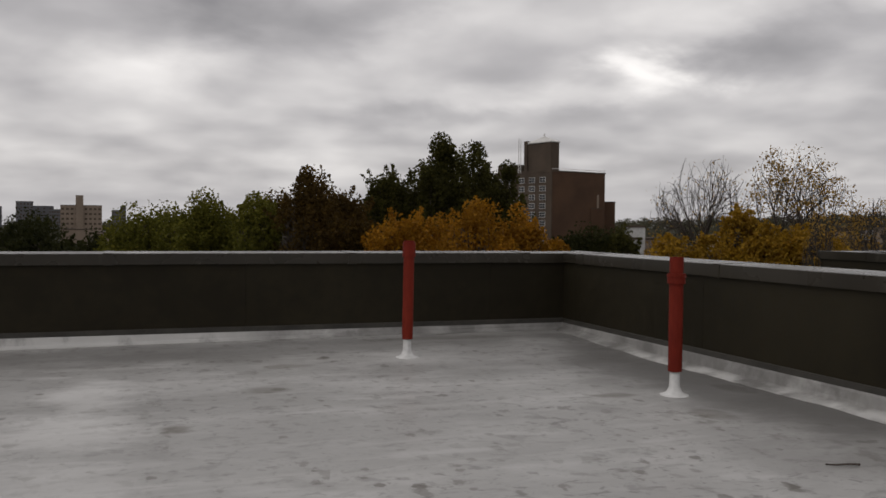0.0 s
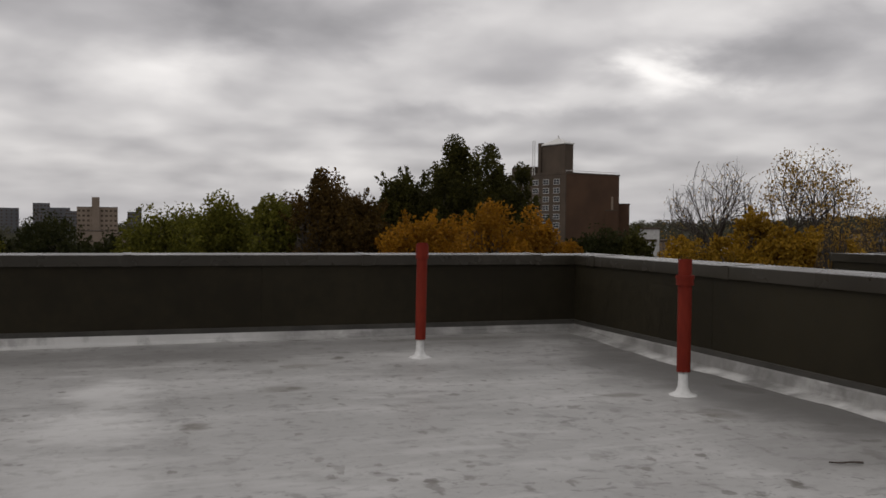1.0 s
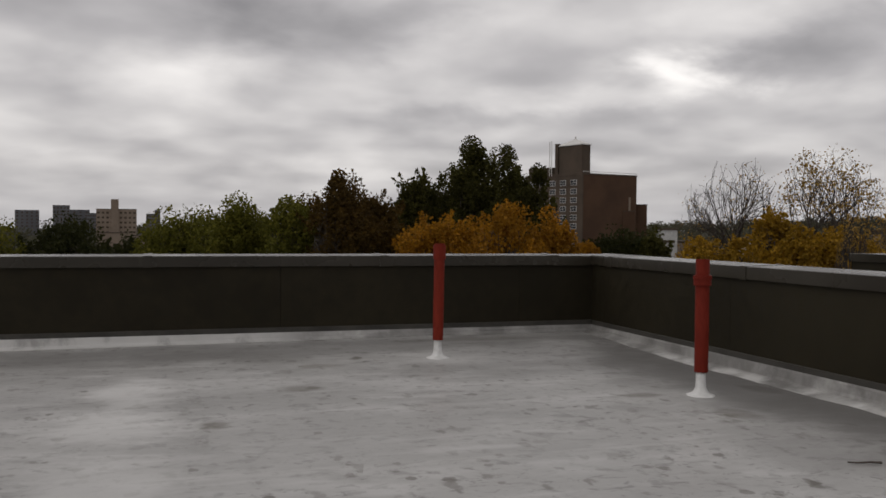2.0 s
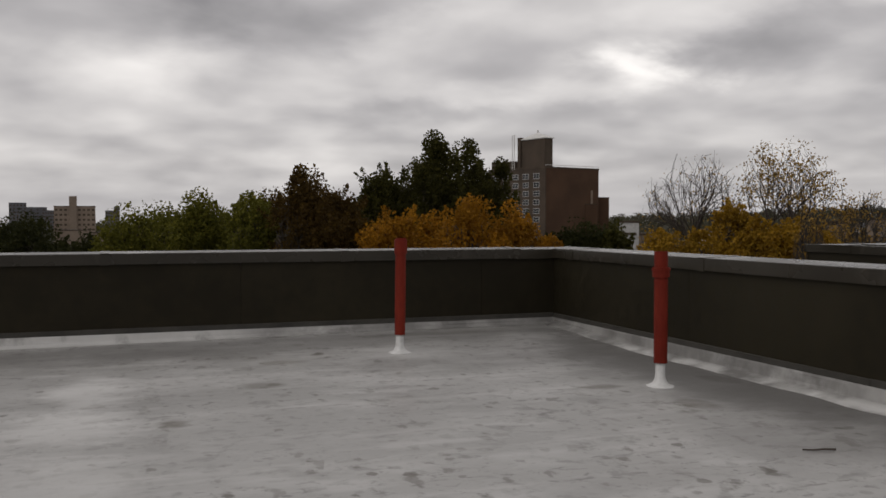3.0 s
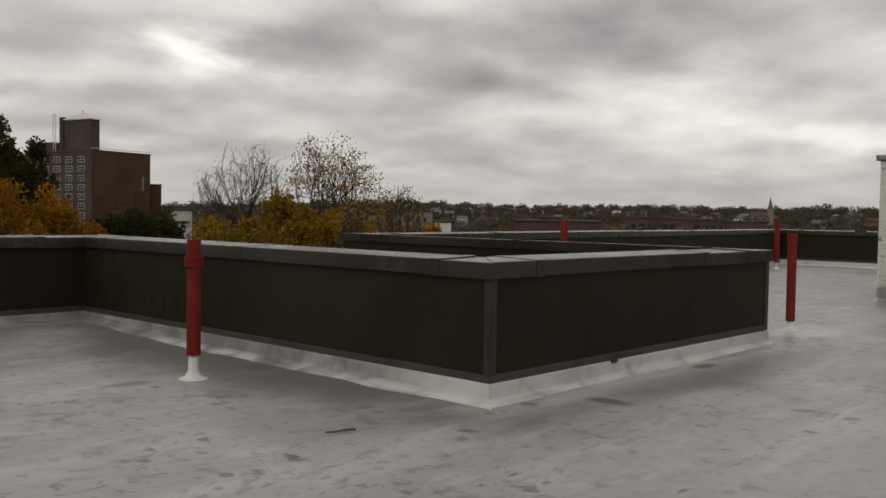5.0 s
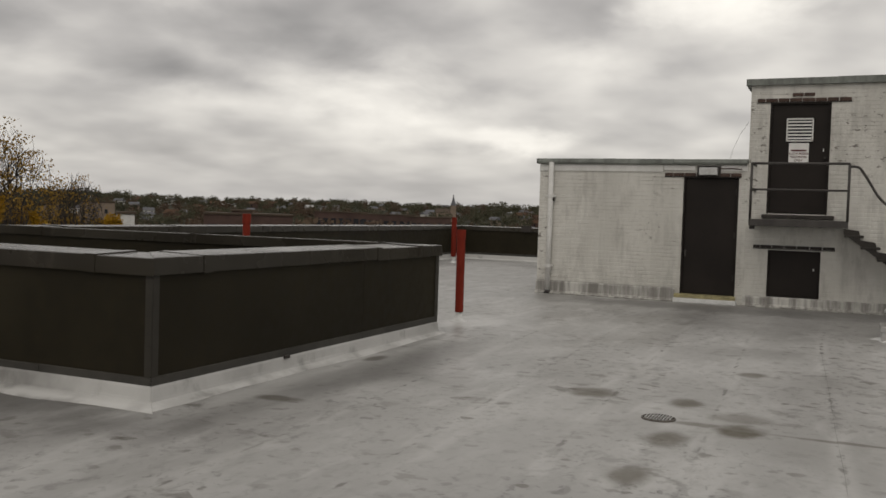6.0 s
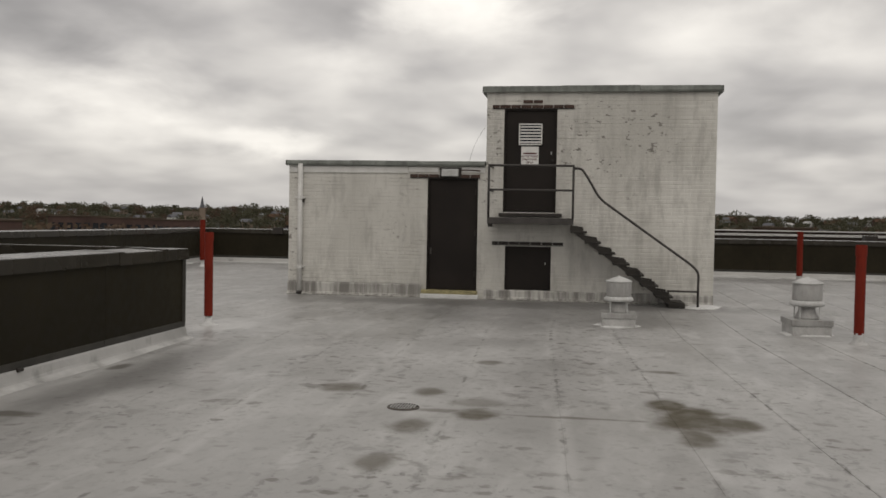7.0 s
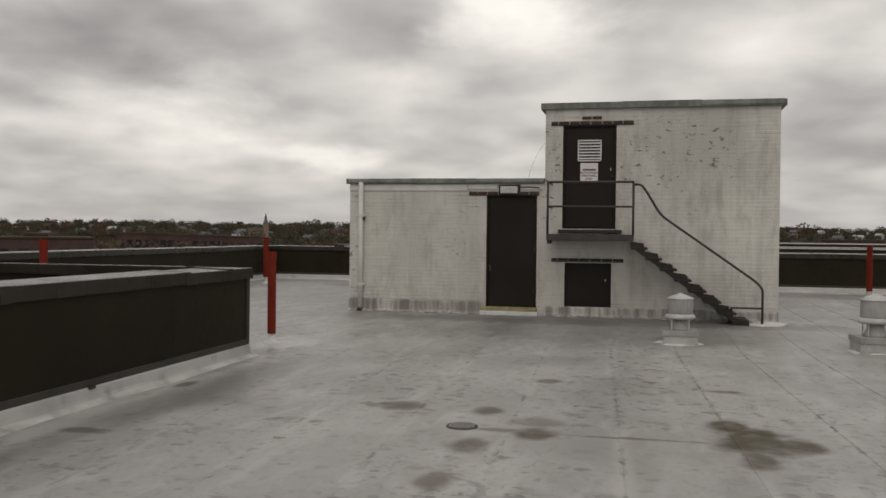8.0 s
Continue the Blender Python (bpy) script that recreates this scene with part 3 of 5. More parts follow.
def parapet(name, p0, p1, n, label, mitre0=0, mitre1=0, piece=2.75, seed=1, detail=True, foot=0.09):
    """A clad parapet: wall, panels, coping pieces, bar and base flashing. n points to the roof; a mitre is +1 where
    the roof side is the longer one, -1 where it is the shorter, 0 for a square end."""
    rnd = random.Random(seed)
    o, u, nn, length = frame_uv(p0, p1, n)
    root = tagged(new(name), label, "parapet", kind="structure")
    part("wall_core", strip(o, u, nn, 0, length, [(-0.03, -1.0), (-WALL, -1.0), (-WALL, Z_TOP - 0.06), (-0.03, Z_TOP - 0.06)], -mitre0, mitre1), M_CLAD, root)
    # cladding panels
    x = 0.0
    while x < length - 0.01:
        w = min(3.05, length - x)
        if length - x - w < 0.5:
            w = length - x
        last = x + w >= length - 0.01
        part("panel", strip(o, u, nn, x + (0.0015 if x else 0), x + w - (0 if last else 0.0015), [(0.0, Z_BAR - 0.03), (-0.028, Z_BAR - 0.03), (-0.028, Z_TOP - 0.08), (0.0, Z_TOP - 0.08)],
                             -mitre0 if x == 0 else 0, mitre1 if last else 0), M_CLAD, root)
        x += w
    # termination bar and white flashing that feathers out on the roof
    x = 0.0
    while x < length - 0.01:
        w = min(2.4 + rnd.random(), length - x)
        if length - x - w < 0.6:
            w = length - x
        dz, last = rnd.uniform(-0.006, 0.006), x + w >= length - 0.01
        part("termination_bar", strip(o, u, nn, x, x + w - 0.004, [(0.0, Z_BAR - 0.02 + dz), (0.009, Z_BAR - 0.02 + dz), (0.011, Z_BAR + 0.045 + dz), (0.0, Z_BAR + 0.05 + dz)],
                                       -mitre0 if x == 0 else 0, mitre1 if last else 0), M_BAR, root)
        x += w
    bm = bmesh.new()
    steps = max(2, int(length / 0.18))
    rows = []
    for i in range(steps + 1):
        s = length * i / steps
        w1, w2, w3 = (noise.noise(Vector((s * f, seed * 3.7, f))) for f in (0.9, 2.7, 1.7))
        q = o + u * s
        gz = rise(q.x, q.y)
        lean = (-mitre0 if i == 0 else 0) + (mitre1 if i == steps else 0)
        sect = [(0.006, Z_BAR - 0.012), (0.012 + 0.006 * w2, Z_BAR - 0.03), (0.02 + 0.008 * w1, gz + 0.055 + 0.012 * w2), (0.028 + 0.01 * w2, gz + 0.030 + 0.006 * w1),
                (foot * 0.6 + 0.03 * w1 + 0.015 * w2, gz + 0.010), (foot + 0.05 * w3 + 0.02 * w1, gz - 0.004)]
        rows.append([bm.verts.new(q + u * lean * a + nn * a + Vector((0, 0, b))) for a, b in sect])
    for a, b in zip(rows, rows[1:]):
        for j in range(len(a) - 1):
            bm.faces.new((a[j], a[j + 1], b[j + 1], b[j]))
    fl = part("flashing", bm, M_FLASH, root, "white brushed base coating")
    md = fl.modifiers.new("thickness", "SOLIDIFY")
    md.thickness, md.offset = 0.006, -1
    # coping pieces: a short mitred one at each corner, the others 2.75 m long
    cuts = [0.0] + ([0.55] if mitre0 else [])
    while cuts[-1] + piece < length - (0.8 if mitre1 else 0.3):
        cuts.append(cuts[-1] + piece)
    cuts += ([length - 0.55] if mitre1 and length - cuts[-1] > 0.8 else []) + [length]
    for i, (a, b) in enumerate(zip(cuts, cuts[1:])):
        dz, first, last = rnd.uniform(-0.004, 0.006), i == 0, i == len(cuts) - 2
        sect = [(0.040, Z_TOP - 0.125 + dz), (0.036, Z_TOP - 0.005 + dz), (0.024, Z_TOP + dz), (-WALL - 0.02, Z_TOP + 0.012 + dz), (-WALL - 0.03, Z_TOP + 0.006 + dz),
                (-WALL - 0.028, Z_TOP - 0.11 + dz), (-WALL - 0.012, Z_TOP - 0.11 + dz), (-WALL - 0.01, Z_TOP - 0.02 + dz), (0.012, Z_TOP - 0.03 + dz), (0.034, Z_TOP - 0.125 + dz)]
        part("coping", strip(o, u, nn, a + (0 if first else 0.003), b - (0 if last else 0.003), sect, -mitre0 if first else 0, mitre1 if last else 0), M_COPE, root)
        if not last:
            part("joint_cover", strip(o, u, nn, b - 0.05, b + 0.05, [(0.045, Z_TOP - 0.128), (0.041, Z_TOP + 0.006), (-WALL - 0.03, Z_TOP + 0.02), (-WALL - 0.03, Z_TOP + 0.004), (0.02, Z_TOP - 0.005), (0.02, Z_TOP - 0.128)]), M_COPE, root)
    return root


P_NORTH = parapet("parapet_north", (XW, YA), (XA, YA), (0, -1), "dark clad roof parapet with metal coping and white base", 0, -1, seed=3)
P_COURT_W = parapet("parapet_court_west", (XA, YA), (XA, YB), (-1, 0), "dark clad parapet beside the light court", -1, 1, seed=4, foot=0.19)
P_COURT_S = parapet("parapet_court_south", (XA, YB), (XC, YB), (0, -1), "dark clad parapet at the head of the court", 1, 1, seed=5, foot=0.12)
P_COURT_E = parapet("parapet_court_east", (XC, YB), (XC, YA), (1, 0), "dark clad parapet on the east side of the court", 1, -1, seed=6)
NE = Vector((XE - XC, 0.75)).normalized()
P_NE = parapet("parapet_north_east", (XC, YA), (XE, YA + 0.75), (NE.y, -NE.x), "dark clad north parapet of the east wing", -1, -1, seed=7)
P_EAST = parapet("parapet_east", (XE, YA + 0.75), (XE, 1.0), (-1, 0), "dark clad east parapet behind the bulkhead", -1, 0, seed=8)
P_EAST2 = parapet("parapet_east_set_back", (XE2, 1.0), (XE2, YS), (-1, 0), "dark clad east parapet with white base", 0, -1, seed=9, foot=0.3)
P_SOUTH = parapet("parapet_south", (XE2, YS), (XW, YS), (0, 1), "dark clad south parapet", -1, -1, seed=10)
P_WEST = parapet("parapet_west", (XW, YS), (XW, YA), (1, 0), "dark clad west parapet", -1, -1, seed=11)

bm = box(XA - 0.012, XA + 0.055, YB - 0.012, YB - 0.001, Z_BAR + 0.05, Z_TOP - 0.115)
box(XA - 0.012, XA - 0.001, YB - 0.012, YB + 0.055, Z_BAR + 0.05, Z_TOP - 0.115, bm=bm)
part("corner_trim", bm, M_TRIM, P_COURT_S, "folded metal corner trim")
bm = box(XC - 0.075, XC + 0.012, YB - 0.012, YB - 0.001, Z_BAR + 0.05, Z_TOP - 0.115)
box(XC + 0.001, XC + 0.012, YB - 0.012, YB + 0.075, Z_BAR + 0.05, Z_TOP - 0.115, bm=bm)
part("corner_trim", bm, M_TRIM, P_COURT_S)
part("loose_bar_end", box(XA + 1.62, XA + 1.70, YB - 0.035, YB - 0.012, Z_BAR - 0.03, Z_BAR + 0.0, 0.006), M_STEEL, P_COURT_S)

# storeys under the roof
bm = bmesh.new()
for x0, x1, y0, y1 in ((XW - WALL, XA + WALL, YB + WALL, YA + WALL), (XW - WALL, XE2 + WALL, YS - WALL, YB + WALL), (XC - WALL, XE + WALL, YB + WALL, YA + WALL)):
    box(x0, x1, y0, y1, GZ, -0.06, bm=bm)
tagged(part("building_walls", bm, M_WALLBRICK, None), "dark brick storeys under the flat roof", "building", kind="structure")

# ---------------------------------------------------------------- bulkhead: low and high block
FX = 16.82
PB_Y0, PB_YM, PB_Y1 = -2.31, 1.76, 5.49


def brick_skin(root, y0, y1, z0, z1, holes, single, seed):
    """Painted bricks laid in stretcher bond; those inside the stretch `single` are pieces of their own."""
    rnd = random.Random(seed)
    shapes = []
    for v in range(4):
        b = box(-0.002 - 0.0012 * v, 0.02, -0.1015, 0.1015, 0, 0.0575, 0.004)
        me = bpy.data.meshes.new("brick")
        b.to_mesh(me)
        b.free()
        me.materials.append(M_BRICKW)
        shapes.append(me)
    verts, faces = [], []
    row, z, count = 0, z0, 0
    while z + 0.058 < z1:
        y = y0 + (0.1065 if row % 2 else 0.0)
        starts = [y0] if row % 2 else []
        while y < y1 - 0.02:
            starts.append(y)
            y += 0.213
        spans = []
        for s in starts:
            e_ = min(s + 0.203, y1) if not (row % 2 and s == y0) else s + 0.0965
            pieces = [(s, e_)]
            for h0, h1, g0, g1 in holes:
                if g0 - 0.0575 < z < g1:
                    cut = []
                    for a, b in pieces:
                        cut += [q for q in ((a, min(b, h0 - 0.004)), (max(a, h1 + 0.004), b)) if q[1] - q[0] > 0.02]
                    pieces = cut
            spans += pieces
        for s, e_ in spans:
            c, w = (s + e_) / 2, (e_ - s)
            if single[0] < c < single[1] and single[2] < z < single[3] and count < 300 and w > 0.19:
                ob = new("brick", shapes[rnd.randrange(4)])
                ob.parent = root
                ob.location = (FX + rnd.uniform(-0.001, 0.001), c, z)
                ob.rotation_euler = (rnd.uniform(-0.004, 0.004), rnd.uniform(-0.012, 0.012), rnd.uniform(-0.006, 0.006))
                count += 1
                continue
            d, i = rnd.uniform(0.0015, 0.0055), len(verts)
            t = rnd.uniform(-0.002, 0.002)
            a = 0.004
            verts += [(FX, s, z), (FX, e_, z), (FX, e_, z + 0.0575), (FX, s, z + 0.0575)]
            verts += [(FX - d, s + a, z + a + t), (FX - d - t, e_ - a, z + a), (FX - d, e_ - a, z + 0.0575 - a), (FX - d + t, s + a, z + 0.0575 - a)]
            faces += [(i, i + 1, i + 5, i + 4), (i + 1, i + 2, i + 6, i + 5), (i + 2, i + 3, i + 7, i + 6), (i + 3, i, i + 4, i + 7), (i + 4, i + 5, i + 6, i + 7)]
        z += 0.0675
        row += 1
    me = bpy.data.meshes.new("brick_facing")
    me.from_pydata(verts, [], faces)
    ob = link_mesh("brick_facing", me, M_BRICKW, root, "thickly painted brick courses")
    return tagged(ob, kind="stuff")


def wall_with_holes(y0, y1, z0, z1, holes, depth):
    """A front wall with real openings, cut as a grid of blocks."""
    ys = sorted({y0, y1, *(h for hole in holes for h in hole[:2])})
    zs = sorted({z0, z1, *(h for hole in holes for h in hole[2:])})
    bm, known = bmesh.new(), {}

    def vert(x, y, z):
        if (x, y, z) not in known:
            known[(x, y, z)] = bm.verts.new((x, y, z))
        return known[(x, y, z)]

    def solid(i, j):
        if not (0 <= i < len(ys) - 1 and 0 <= j < len(zs) - 1):
            return False
        m, k = (ys[i] + ys[i + 1]) / 2, (zs[j] + zs[j + 1]) / 2
        return not any(h0 < m < h1 and g0 < k < g1 for h0, h1, g0, g1 in holes)

    f, b = FX, FX + depth
    for i in range(len(ys) - 1):
        for j in range(len(zs) - 1):
            if not solid(i, j):
                continue
            p, q, r, t = ys[i], ys[i + 1], zs[j], zs[j + 1]
            for x in (f, b):
                bm.faces.new([vert(x, *c) for c in ((p, r), (q, r), (q, t), (p, t))])
            for di, dj, (a, c) in ((-1, 0, ((p, r), (p, t))), (1, 0, ((q, r), (q, t))), (0, -1, ((p, r), (q, r))), (0, 1, ((p, t), (q, t)))):
                if not solid(i + di, j + dj):
                    bm.faces.new((vert(f, *a), vert(f, *c), vert(b, *c), vert(b, *a)))
    return bm


def roof_edge(root, y0, y1, z0, z1, depth, seed):
    """Metal edge pieces with dents, laid round the top of a block."""
    rnd = random.Random(seed)
    n = max(2, int((y1 - y0) / 1.1))
    for i in range(n):
        a, b = y0 + (y1 - y0) * i / n, y0 + (y1 - y0) * (i + 1) / n
        j, k = rnd.uniform(-0.008, 0.008), rnd.uniform(-0.006, 0.006)
        bm = bmesh.new()
        sect = [(-0.07, z0), (-0.075 + j, z0 + 0.03), (-0.065, z1 - 0.01 + k), (-0.05, z1 + k), (0.2, z1 + 0.005), (0.2, z0 + 0.03), (0.0, z0 + 0.03), (-0.02, z0)]
        va = [bm.verts.new((FX + s, a + 0.002, z)) for s, z in sect]
        vb = [bm.verts.new((FX + s, b - 0.002, z + rnd.uniform(-0.004, 0.004))) for s, z in sect]
        for q in range(len(sect)):
            bm.faces.new((va[q], va[(q + 1) % len(sect)], vb[(q + 1) % len(sect)], vb[q]))
        bm.faces.new(va), bm.faces.new(vb)
        part("roof_edge", bm, M_EDGE, root, "dented grey-green metal roof edge")
    for y, s in ((y0, -1), (y1, 1)):
        part("roof_edge", box(FX + 0.0, FX + depth, y, y + 0.06 * s, z0, z1, 0.006), M_EDGE, root)


def base_coat(root, y0, y1, z1, seed):
    """Streaked coating over the foot of a wall, with a ragged upper edge."""
    bm = bmesh.new()
    rows = []
    n = int((y1 - y0) / 0.06)
    for i in range(n + 1):
        y = y0 + (y1 - y0) * i / n
        w = noise.noise(Vector((y * 3.1, seed, 0))) * 0.02 + noise.noise(Vector((y * 13.0, seed, 4))) * 0.006
        rows.append([bm.verts.new((FX + a, y, z)) for a, z in ((-0.018, z1 + w), (-0.032, z1 - 0.02 + w), (-0.034, 0.05), (-0.07 + w, 0.012), (-0.12 + 2 * w, -0.006))])
    for a, b in zip(rows, rows[1:]):
        for j in range(4):
            bm.faces.new((a[j], a[j + 1], b[j + 1], b[j]))
    ob = part("base_coating", bm, M_FOOT, root, "streaked grey-white coating at the foot")
    md = ob.modifiers.new("thickness", "SOLIDIFY")
    md.thickness, md.offset = 0.02, -1


def lintel(root, y0, y1, z, h=0.058, dark=False, seed=0):
    """A steel angle with a bare brick course over it."""
    rnd = random.Random(seed)
    part("lintel_angle", box(FX - 0.02, FX + 0.1, y0, y1, z - 0.016, z - 0.004, 0.002), M_STEEL, root)
    y = y0
    while y < y1 - 0.05:
        e_ = min(y + 0.19 + rnd.uniform(-0.01, 0.02), y1)
        part("lintel_brick", box(FX - 0.024 - rnd.uniform(0, 0.006), FX + 0.06, y + 0.006, e_ - 0.006, z, z + h, 0.005), M_STEEL if dark else M_REDBRICK, root)
        y = e_


# low block
low = thing("low_bulkhead", "low white painted brick roof bulkhead with a brown door", "bulkhead", (0, 0, 0))
D1 = (1.90, 2.835, 0.12, 2.215)
part("wall", wall_with_holes(PB_YM, PB_Y1, -0.02, 2.43, [D1], 0.2), M_BRICKW, low, "dirty white painted brick")
part("side_wall", box(FX + 0.2, FX + 4.6, PB_Y1 - 0.2, PB_Y1, -0.02, 2.43), M_BRICKW, low)
part("back_wall", box(FX + 4.6, FX + 4.8, PB_YM, PB_Y1, -0.02, 2.43), M_BRICKW, low)
part("roof_deck", box(FX + 0.15, FX + 4.75, PB_YM, PB_Y1 - 0.02, 2.38, 2.46), M_CURB, low)
brick_skin(low, PB_YM + 0.02, PB_Y1, 0.24, 2.26, [D1, (1.8, 3.2, 2.2, 2.3)], (3.0, 4.6, 0.9, 2.2), 21)
part("fascia_board", box(FX - 0.022, FX - 0.001, 3.2, PB_Y1 - 0.002, 2.29, 2.41, 0.004), M_WHITE, low, "white painted board under the roof edge")
part("fascia_board", box(FX - 0.022, FX - 0.001, PB_YM + 0.01, 2.20, 2.31, 2.41, 0.004), M_WHITE, low)
part("fascia_board", box(FX - 0.022, FX - 0.001, 2.64, 3.19, 2.315, 2.41, 0.004), M_WHITE, low)
roof_edge(low, PB_YM + 0.01, PB_Y1 + 0.02, 2.425, 2.52, 4.7, 31)
base_coat(low, 2.92, PB_Y1, 0.23, 5.0)
lintel(low, 1.86, 3.17, 2.215, seed=8)
door = part("door", box(FX + 0.05, FX + 0.095, D1[0] + 0.03, D1[1] - 0.03, D1[2] + 0.03, D1[3] - 0.03, 0.004), M_DOOR, low, "plain dark brown steel door, shut")
for y0, y1, z0, z1 in ((D1[0], D1[0] + 0.03, D1[2], D1[3]), (D1[1] - 0.03, D1[1], D1[2], D1[3]), (D1[0] + 0.03, D1[1] - 0.03, D1[3] - 0.03, D1[3])):
    part("door_frame", box(FX - 0.004, FX + 0.12, y0, y1, z0, z1, 0.003), M_DOOR, low)
part("pull_plate", box(FX + 0.034, FX + 0.052, 2.755, 2.785, 0.80, 0.92, 0.004), M_RAIL, door, "small steel pull")
for z in (0.4, 1.15, 1.9):
    part("hinge", tube([(FX + 0.04, 1.945, z), (FX + 0.04, 1.945, z + 0.11)], 0.012), M_STEEL, door)
part("sill", box(FX - 0.09, FX + 0.12, 1.88, 2.92, 0.075, 0.145, 0.012), M_YELLOW, low, "worn yellow painted sill")
part("threshold_curb", box(FX - 0.13, FX + 0.02, 1.86, 2.93, -0.006, 0.075, 0.015), M_BOOT, low)

wall_lamp = thing("wall_lamp", "small grey box lamp over the brown door", "lamp", (FX, 2.41, 2.236))
part("back_plate", box(-0.03, -0.002, -0.20, 0.20, -0.02, 0.16, 0.004), M_STEEL, wall_lamp)
part("housing", box(-0.13, -0.03, -0.155, 0.155, 0.0, 0.13, 0.012), M_GALV, wall_lamp, "pale grey housing")
part("conduit", tube(rounded([(-0.02, -0.18, 0.115), (-0.03, -0.40, 0.12), (-0.03, -0.55, 0.105)], 0.05), 0.011), M_REDBRICK, wall_lamp, "rusty conduit")

spout = thing("downspout", "white painted rain pipe on the low bulkhead", "rain pipe", (FX - 0.07, 5.25, 0))
part("pipe", tube([(0, 0, 0.05), (0, 0, 1.2), (0, 0, 2.45)], 0.047, 14), M_WHITE, spout, smooth=True)
part("shoe", tube(rounded([(0, 0, 0.10), (0, 0, 0.035), (-0.05, 0, 0.0)], 0.03), 0.05, 14), M_RAIL, spout, "dark open outlet", smooth=True)
for z in (0.50, 1.80):
    part("bracket", box(-0.03, 0.055, -0.09, 0.09, z, z + 0.03, 0.004), M_WHITE, spout)
    part("collar", tube([(0, 0, z - 0.02), (0, 0, z + 0.05)], 0.054, 14), M_WHITE, spout)
part("bracket_bolt", box(-0.02, 0.03, -0.075, -0.045, 1.72, 1.79, 0.004), M_STEEL, spout)

wire = thing("aerial_wire", "thin loose wire on the low bulkhead roof", "wire", (FX + 0.5, 2.15, 2.46))
part("strand", tube([(0, 0, 0), (0, -0.06, 0.25), (0, -0.17, 0.52), (0, -0.32, 0.75)], 0.0022, 6), M_RAIL, wire)

# high block
high = thing("high_bulkhead", "tall white painted brick bulkhead with flaking paint", "bulkhead", (0, 0, 0))
D2, HT = (0.485, 1.44, 1.60, 3.475), (0.55, 1.385, 0.185, 0.98)
part("wall", wall_with_holes(PB_Y0, PB_YM, -0.02, 3.77, [D2, HT], 0.2), M_BRICKW, high, "flaking white painted brick")
part("side_wall", box(FX + 0.2, FX + 4.6, PB_Y0, PB_Y0 + 0.2, -0.02, 3.77), M_BRICKW, high)
part("side_wall", box(FX + 0.2, FX + 4.6, PB_YM - 0.2, PB_YM - 0.002, 2.53, 3.77), M_BRICKW, high)
part("back_wall", box(FX + 4.6, FX + 4.8, PB_Y0, PB_YM, -0.02, 3.77), M_BRICKW, high)
part("roof_deck", box(FX + 0.15, FX + 4.75, PB_Y0 + 0.02, PB_YM - 0.02, 3.72, 3.80), M_CURB, high)
brick_skin(high, PB_Y0, PB_YM, 1.1175, 3.72, [D2, (0.17, 1.67, 3.44, 3.57), (0.40, 1.55, 1.45, 1.6)], (-1.6, 0.45, 2.2, 3.6), 22)
brick_skin(high, PB_Y0, PB_YM, 0.24, 1.1, [HT, (0.3, 1.66, 0.95, 1.08)], (9, 9, 9, 9), 23)
roof_edge(high, PB_Y0 - 0.04, PB_YM + 0.03, 3.77, 3.885, 4.7, 32)
base_coat(high, PB_Y0, PB_YM, 0.17, 9.0)
lintel(high, 0.18, 1.66, 3.485, seed=9)
part("vent_brick", box(FX - 0.02, FX + 0.02, 0.93, 1.10, 3.575, 3.63, 0.004), M_REDBRICK, high)
part("vent_brick", box(FX - 0.02, FX + 0.02, 0.75, 0.915, 3.575, 3.63, 0.004), M_REDBRICK, high)
lintel(high, 0.33, 1.63, 1.012, 0.05, True, 10)
udoor = part("door", box(FX + 0.04, FX + 0.085, D2[0] + 0.03, D2[1] - 0.03, D2[2] + 0.02, D2[3] - 0.03, 0.004), M_DOOR, high, "dark brown steel door with a louvre, shut")
for y0, y1, z0, z1 in ((D2[0], D2[0] + 0.03, D2[2], D2[3]), (D2[1] - 0.03, D2[1], D2[2], D2[3]), (D2[0] + 0.03, D2[1] - 0.03, D2[3] - 0.03, D2[3])):
    part("door_frame", box(FX - 0.006, FX + 0.11, y0, y1, z0, z1, 0.003), M_DOOR, high)
part("sill", box(FX - 0.08, FX + 0.1, 0.37, 1.51, 1.52, 1.585, 0.012), M_STEEL, high, "rough dark stone sill")
LY0, LY1, LZ0, LZ1 = 0.75, 1.175, 2.82, 3.21
bm = bmesh.new()
for y0, y1, z0, z1 in ((LY0, LY0 + 0.024, LZ0, LZ1), (LY1 - 0.024, LY1, LZ0, LZ1), (LY0, LY1, LZ0, LZ0 + 0.024), (LY0, LY1, LZ1 - 0.024, LZ1)):
    box(FX + 0.008, FX + 0.042, y0, y1, z0, z1, 0.003, bm)
part("louvre_back", box(FX + 0.036, FX + 0.0395, LY0 + 0.02, LY1 - 0.02, LZ0 + 0.02, LZ1 - 0.02), M_GLASS, udoor)
part("louvre", bm, M_WHITE, udoor, "white louvre frame with slats")
for i in range(6):
    z = LZ0 + 0.055 + i * 0.055
    b = box(-0.002, 0.002, LY0 + 0.03, LY1 - 0.03, -0.015, 0.015)
    bmesh.ops.transform(b, matrix=Matrix.Translation((FX + 0.022, 0, z)) @ Matrix.Rotation(radians(38), 4, "Y"), verts=b.verts)
    part("slat", b, M_WHITE, udoor)
sign = part("sign_board", box(FX + 0.030, FX + 0.040, 0.81, 1.125, 2.44, 2.795, 0.002), M_PAPER, udoor, "white paper notice with red print")
part("print_bar", box(FX + 0.0275, FX + 0.030, 0.848, 1.088, 2.655, 2.685), M_INK, sign)
